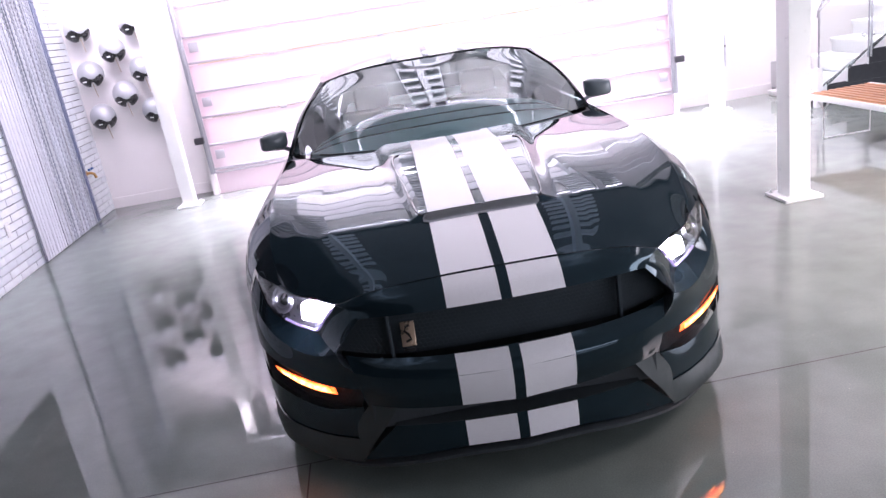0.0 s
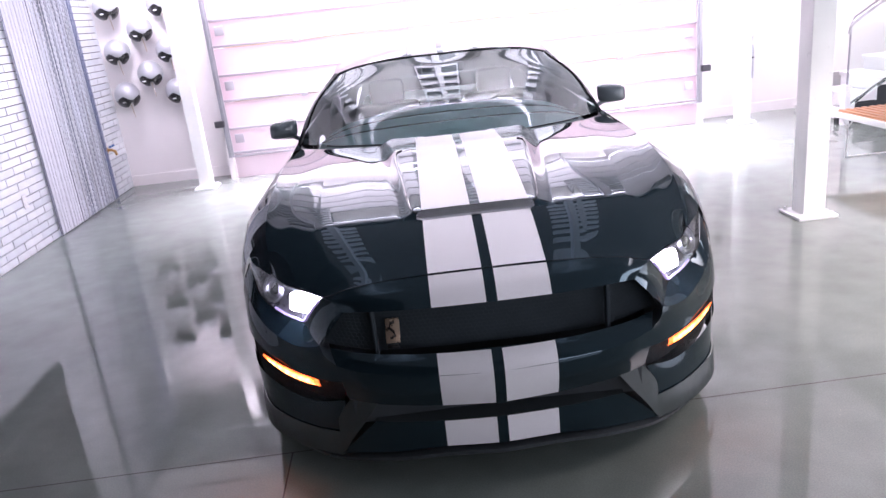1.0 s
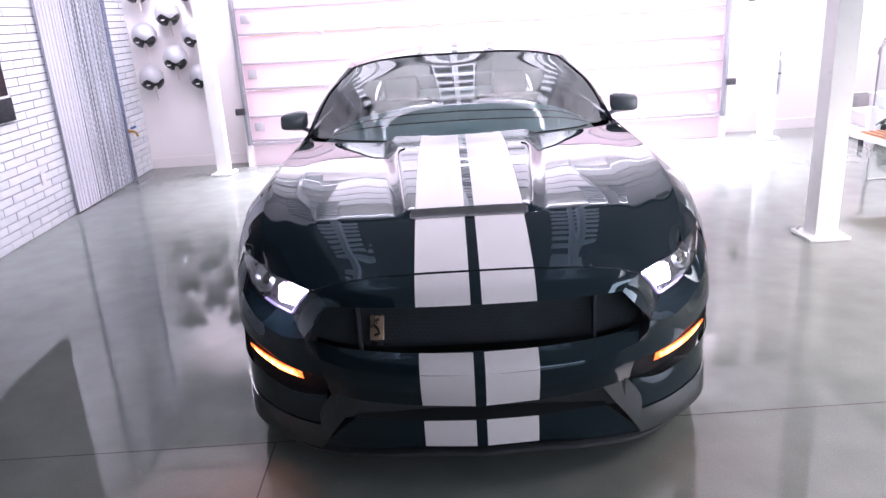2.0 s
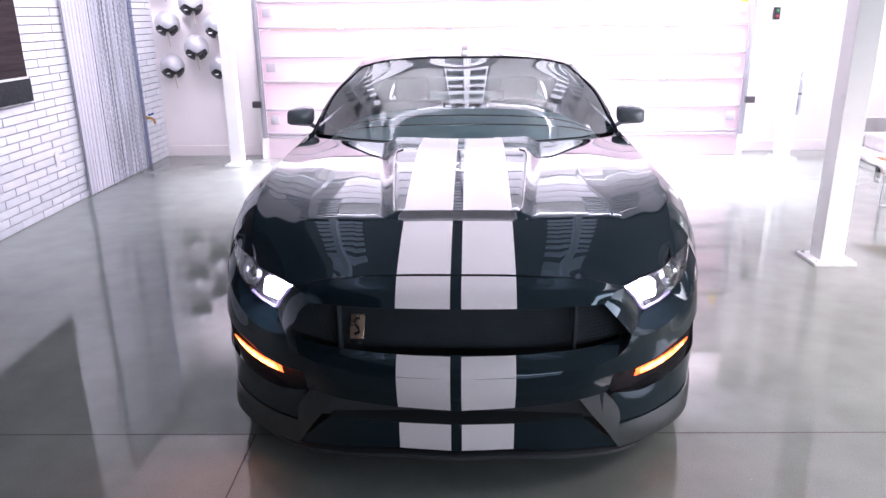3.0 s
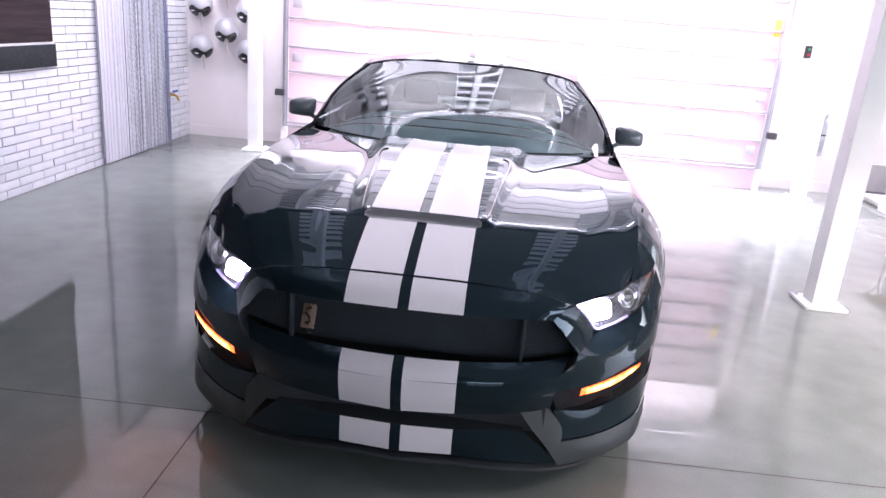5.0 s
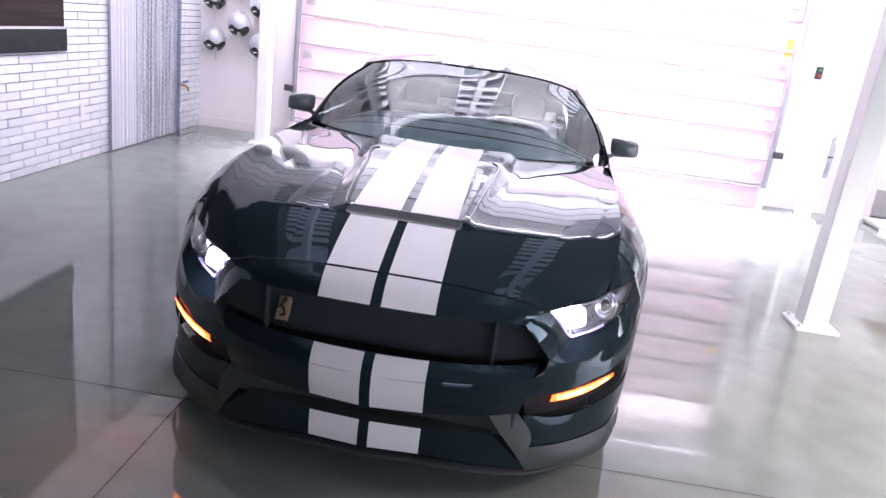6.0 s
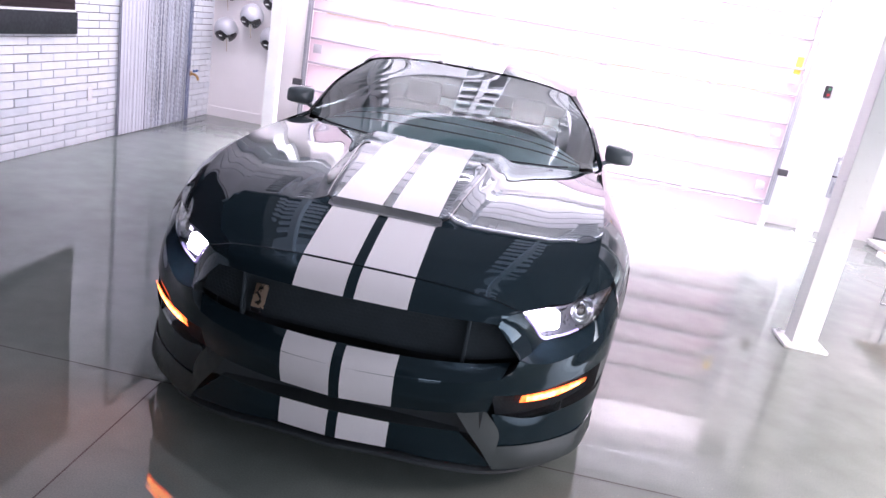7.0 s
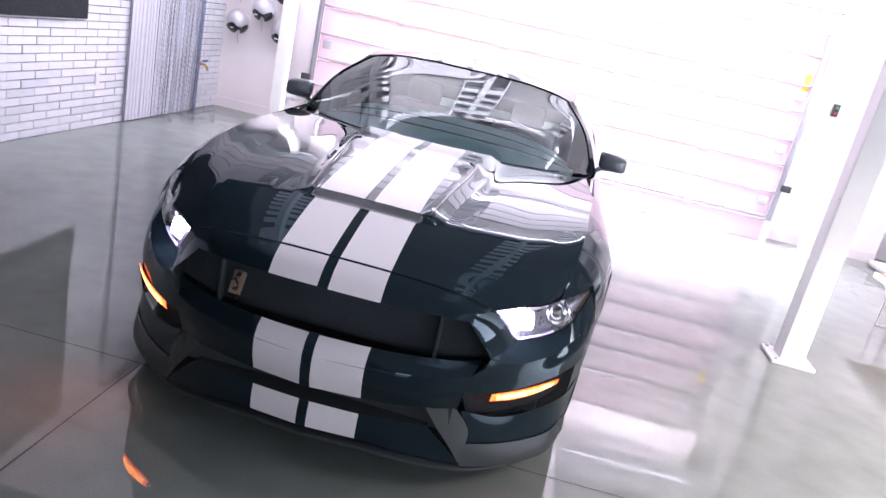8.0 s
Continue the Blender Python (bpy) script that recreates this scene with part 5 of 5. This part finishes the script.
part("cylinder", spun([(0.0, 0), (0.038, 0.004), (0.044, 0.02), (0.044, 0.33), (0.034, 0.39), (0.016, 0.405), (0.016, 0.43), (0, 0.43)], 28), HELMET, e)
part("band", spun([(0.0455, 0.235), (0.0475, 0.236), (0.0475, 0.252), (0.0455, 0.253)], 28), BLACK_METAL, e)
part("label", a_box((-0.010, -0.0465, 0.05), (0.010, -0.043, 0.19), 0.001), TRACK, e, "grey printed label")
part("valve_head", a_box((-0.02, -0.03, 0.43), (0.02, 0.03, 0.46), 0.005), STEEL, e)
part("lever", tube(bmesh.new(), [(0, -0.03, 0.455), (0.0, -0.07, 0.49)], 0.006, 6), STEEL, e)
part("wall_bracket", a_box((-0.03, 0.04, 0.10), (0.03, 0.068, 0.36), 0.003), COLUMN, e)


def slat_bench():
    b = in_room(thing("slat_bench", "low bench of oiled timber slats on white wire legs", "bench", Matrix.Translation((3.775, 3.05, 0))))
    h, wdt, lng = 0.40, 0.30, 0.90
    for k in range(9):
        x = -wdt + 0.028 + k * (2 * wdt - 0.056) / 8
        part("slat", a_box((x - 0.019, -lng, h - 0.022), (x + 0.019, lng, h), 0.003), TIMBER, b)
    for s in (-1, 1):
        part("cross_bar", a_box((-wdt, s * lng * 0.8 - 0.02, h - 0.045), (wdt, s * lng * 0.8 + 0.02, h - 0.022), 0.003), TIMBER, b)
        part("edge", a_box((s * wdt - 0.012, -lng, h - 0.045), (s * wdt + 0.012, lng, h + 0.002), 0.003), COLUMN, b)
        y = s * 0.76
        bm = bmesh.new()
        tube(bm, [(-0.24, y - 0.14, h - 0.02), (-0.215, y, h - 0.14), (-0.215, y, 0.007), (0.215, y, 0.007), (0.215, y, h - 0.14), (0.24, y - 0.14, h - 0.02)], 0.007, 8)
        tube(bm, [(-0.24, y + 0.12, h - 0.02), (-0.215, y, h - 0.14)], 0.007, 8)
        tube(bm, [(0.24, y + 0.12, h - 0.02), (0.215, y, h - 0.14)], 0.007, 8)
        part("leg", bm, WHITE_ROD, b)
    return b


slat_bench()


def prism(points, y0, y1):
    """A flat outline in x and z, given thickness along y."""
    bm = bmesh.new()
    f = [bm.verts.new((x, y0, z)) for x, z in points]
    b = [bm.verts.new((x, y1, z)) for x, z in points]
    bm.faces.new(f)
    bm.faces.new(b[::-1])
    for i in range(len(points)):
        k = (i + 1) % len(points)
        bm.faces.new((f[i], b[i], b[k], f[k]))
    bmesh.ops.recalc_face_normals(bm, faces=bm.faces)
    return bm


def staircase():
    """A straight flight that climbs along the recess, with a glass balustrade and a black board under it."""
    st = in_room(thing("staircase", "white stair flight with glass balustrade over a black board", "stairs", Matrix.Translation((4.26, 5.2, 0))))
    rise, run, wide, n = 0.163, 0.265, 1.1, 12
    slope = 0.605
    for k in range(n):
        x, z = k * run + 0.20, (k + 1) * rise - 0.10
        part("tread", a_box((x, 0.041, z - 0.045), (x + run + 0.03, wide, z), 0.004), WHITE_ROD, st)
        part("riser", a_box((x + 0.022, 0.045, z - rise + 0.002), (x + 0.040, wide - 0.004, z - 0.046)), WHITE_ROD, st)
        e = 0.458 + 0.232 * (k - 1)              # folded white tread end that shows below the sloping edge
        h = 0.216 + 0.145 * (k - 1)
        top = 0.11 + (e - 0.05) * slope
        end = part("tread_end", prism([(e - (top - h) / slope * 0.8, h), (e, h), (e, top)], -0.012, -0.002), WHITE, st, "white folded tread end", smooth=False)
        part("tread_edge", a_box((e - 0.012, -0.016, h - 0.006), (e + 0.004, -0.0125, top)), COLUMN, end)
    long = n * run
    part("under_board", prism([(0.05, 0.0), (0.05, 0.11), (long, 0.11 + (long - 0.05) * slope), (long, 0.0)], 0.0, 0.04), BLACK_PANEL, st, "black board under the stair", smooth=False)
    for z in (0.19, 0.355, 0.52, 0.685):
        part("board_joint", a_box((0.05 + max(0.0, (z - 0.11) / slope) + 0.02, -0.0015, z - 0.003), (long, 0.0005, z + 0.003)), BLACK_METAL, st)
    part("under_skirting", a_box((0.05, -0.012, 0.0), (long, 0.0, 0.07), 0.002), BLACK_METAL, st)
    part("glass_balustrade", prism([(0.13, 0.16), (long, 0.11 + (long - 0.05) * slope), (long, 1.15 + (long - 0.05) * slope), (0.13, 1.06)], -0.055, -0.043), CLEAR, st, "clear glass balustrade", smooth=False)
    for x in (0.64, 1.50, 2.36):
        z = 0.11 + (x - 0.05) * slope
        post = part("post", a_box((x - 0.007, -0.085, z - 0.03), (x + 0.007, -0.073, z + 1.05), 0.002), TRACK, st, "dark thin steel post")
        part("flat_bar", a_box((x + 0.022, -0.085, z - 0.03), (x + 0.042, -0.073, z + 1.05), 0.003), STEEL, post, "brushed steel flat bar")
        for dz in (0.20, 0.86):
            for dx in (-0.045, 0.055):
                part("glass_clamp", spun([(0.022, 0), (0.022, 0.022), (0.012, 0.026), (0, 0.026)], 18, Matrix.Translation((x + dx, -0.055, z + dz)) @ Matrix.Rotation(radians(90), 4, "X")), CHROME, post)
    post = part("end_post", tube(bmesh.new(), [(0.105, -0.06, 0.36), (0.108, -0.06, 1.0), (0.14, -0.06, 1.07), (long, -0.06, 1.07 + (long - 0.14) * slope)], 0.010, 10), TRACK, st, "slim grey steel end post and rail")
    part("post_sleeve", a_box((0.065, -0.095, 0.0), (0.135, -0.025, 0.41), 0.006), WHITE_ROD, post, "white post sleeve")
    part("handrail", tube(bmesh.new(), [(0.062, -0.11, 0.92), (0.065, -0.115, 0.985), (0.11, -0.12, 1.03), (long, -0.12, 1.03 + (long - 0.11) * slope)], 0.014, 12), STEEL, st, "brushed steel handrail")
    return st


staircase()
mat = in_room(tagged(part("door_mat", a_box((4.60, 6.30, 0.001), (5.7, 6.72, 0.012), 0.003), SATIN_BLACK), "dark entrance mat on the concrete", "mat"))
panel = structure("recess_plinth", a_box((4.585, 6.74, 0.0), (6.4, 6.79, 0.33), 0.004), KICK, "grey metal kick panel at the foot of the recess")

# brick facing: each course of long bricks
def brick_wall():
    L, H = 0.3115, 0.0667
    gap = 0.0036
    me = mesh_of("brick", a_box((-0.012, -L / 2 + gap, -H / 2 + gap), (0.010, L / 2 - gap, H / 2 - gap), 0.0022), BRICK, False)
    me_half = mesh_of("brick", a_box((-0.012, -L / 4 + gap, -H / 2 + gap), (0.010, L / 4 - gap, H / 2 - gap), 0.0022), BRICK, False)
    wall = bpy.data.objects["wall_west"]
    rest = bmesh.new()
    rng = random.Random(4)
    for row in range(int(CEIL / H)):
        z = (row + 0.5) * H
        odd = row % 2
        for k in range(28):
            half = odd and k == 0
            y = WY - 0.002 - (L / 4 if half else k * L + (0 if odd else L / 2))
            jit = rng.uniform(-0.003, 0.003)
            if (z < 1.62 and 2.7 < y < 4.45) or (z < 2.1 and y > 5.75):
                ob = new("brick", me_half if half else me)
                ob.parent = wall
                ob.location = (WX + jit, y, z)
            else:
                w = L / 4 if half else L / 2
                box(rest, (WX - 0.012, y - w + gap, z - H / 2 + gap), (WX + 0.010 + jit, y + w - gap, z + H / 2 - gap))
    tagged(part("brick_courses", rest, BRICK, wall, smooth=False), kind="stuff")


brick_wall()
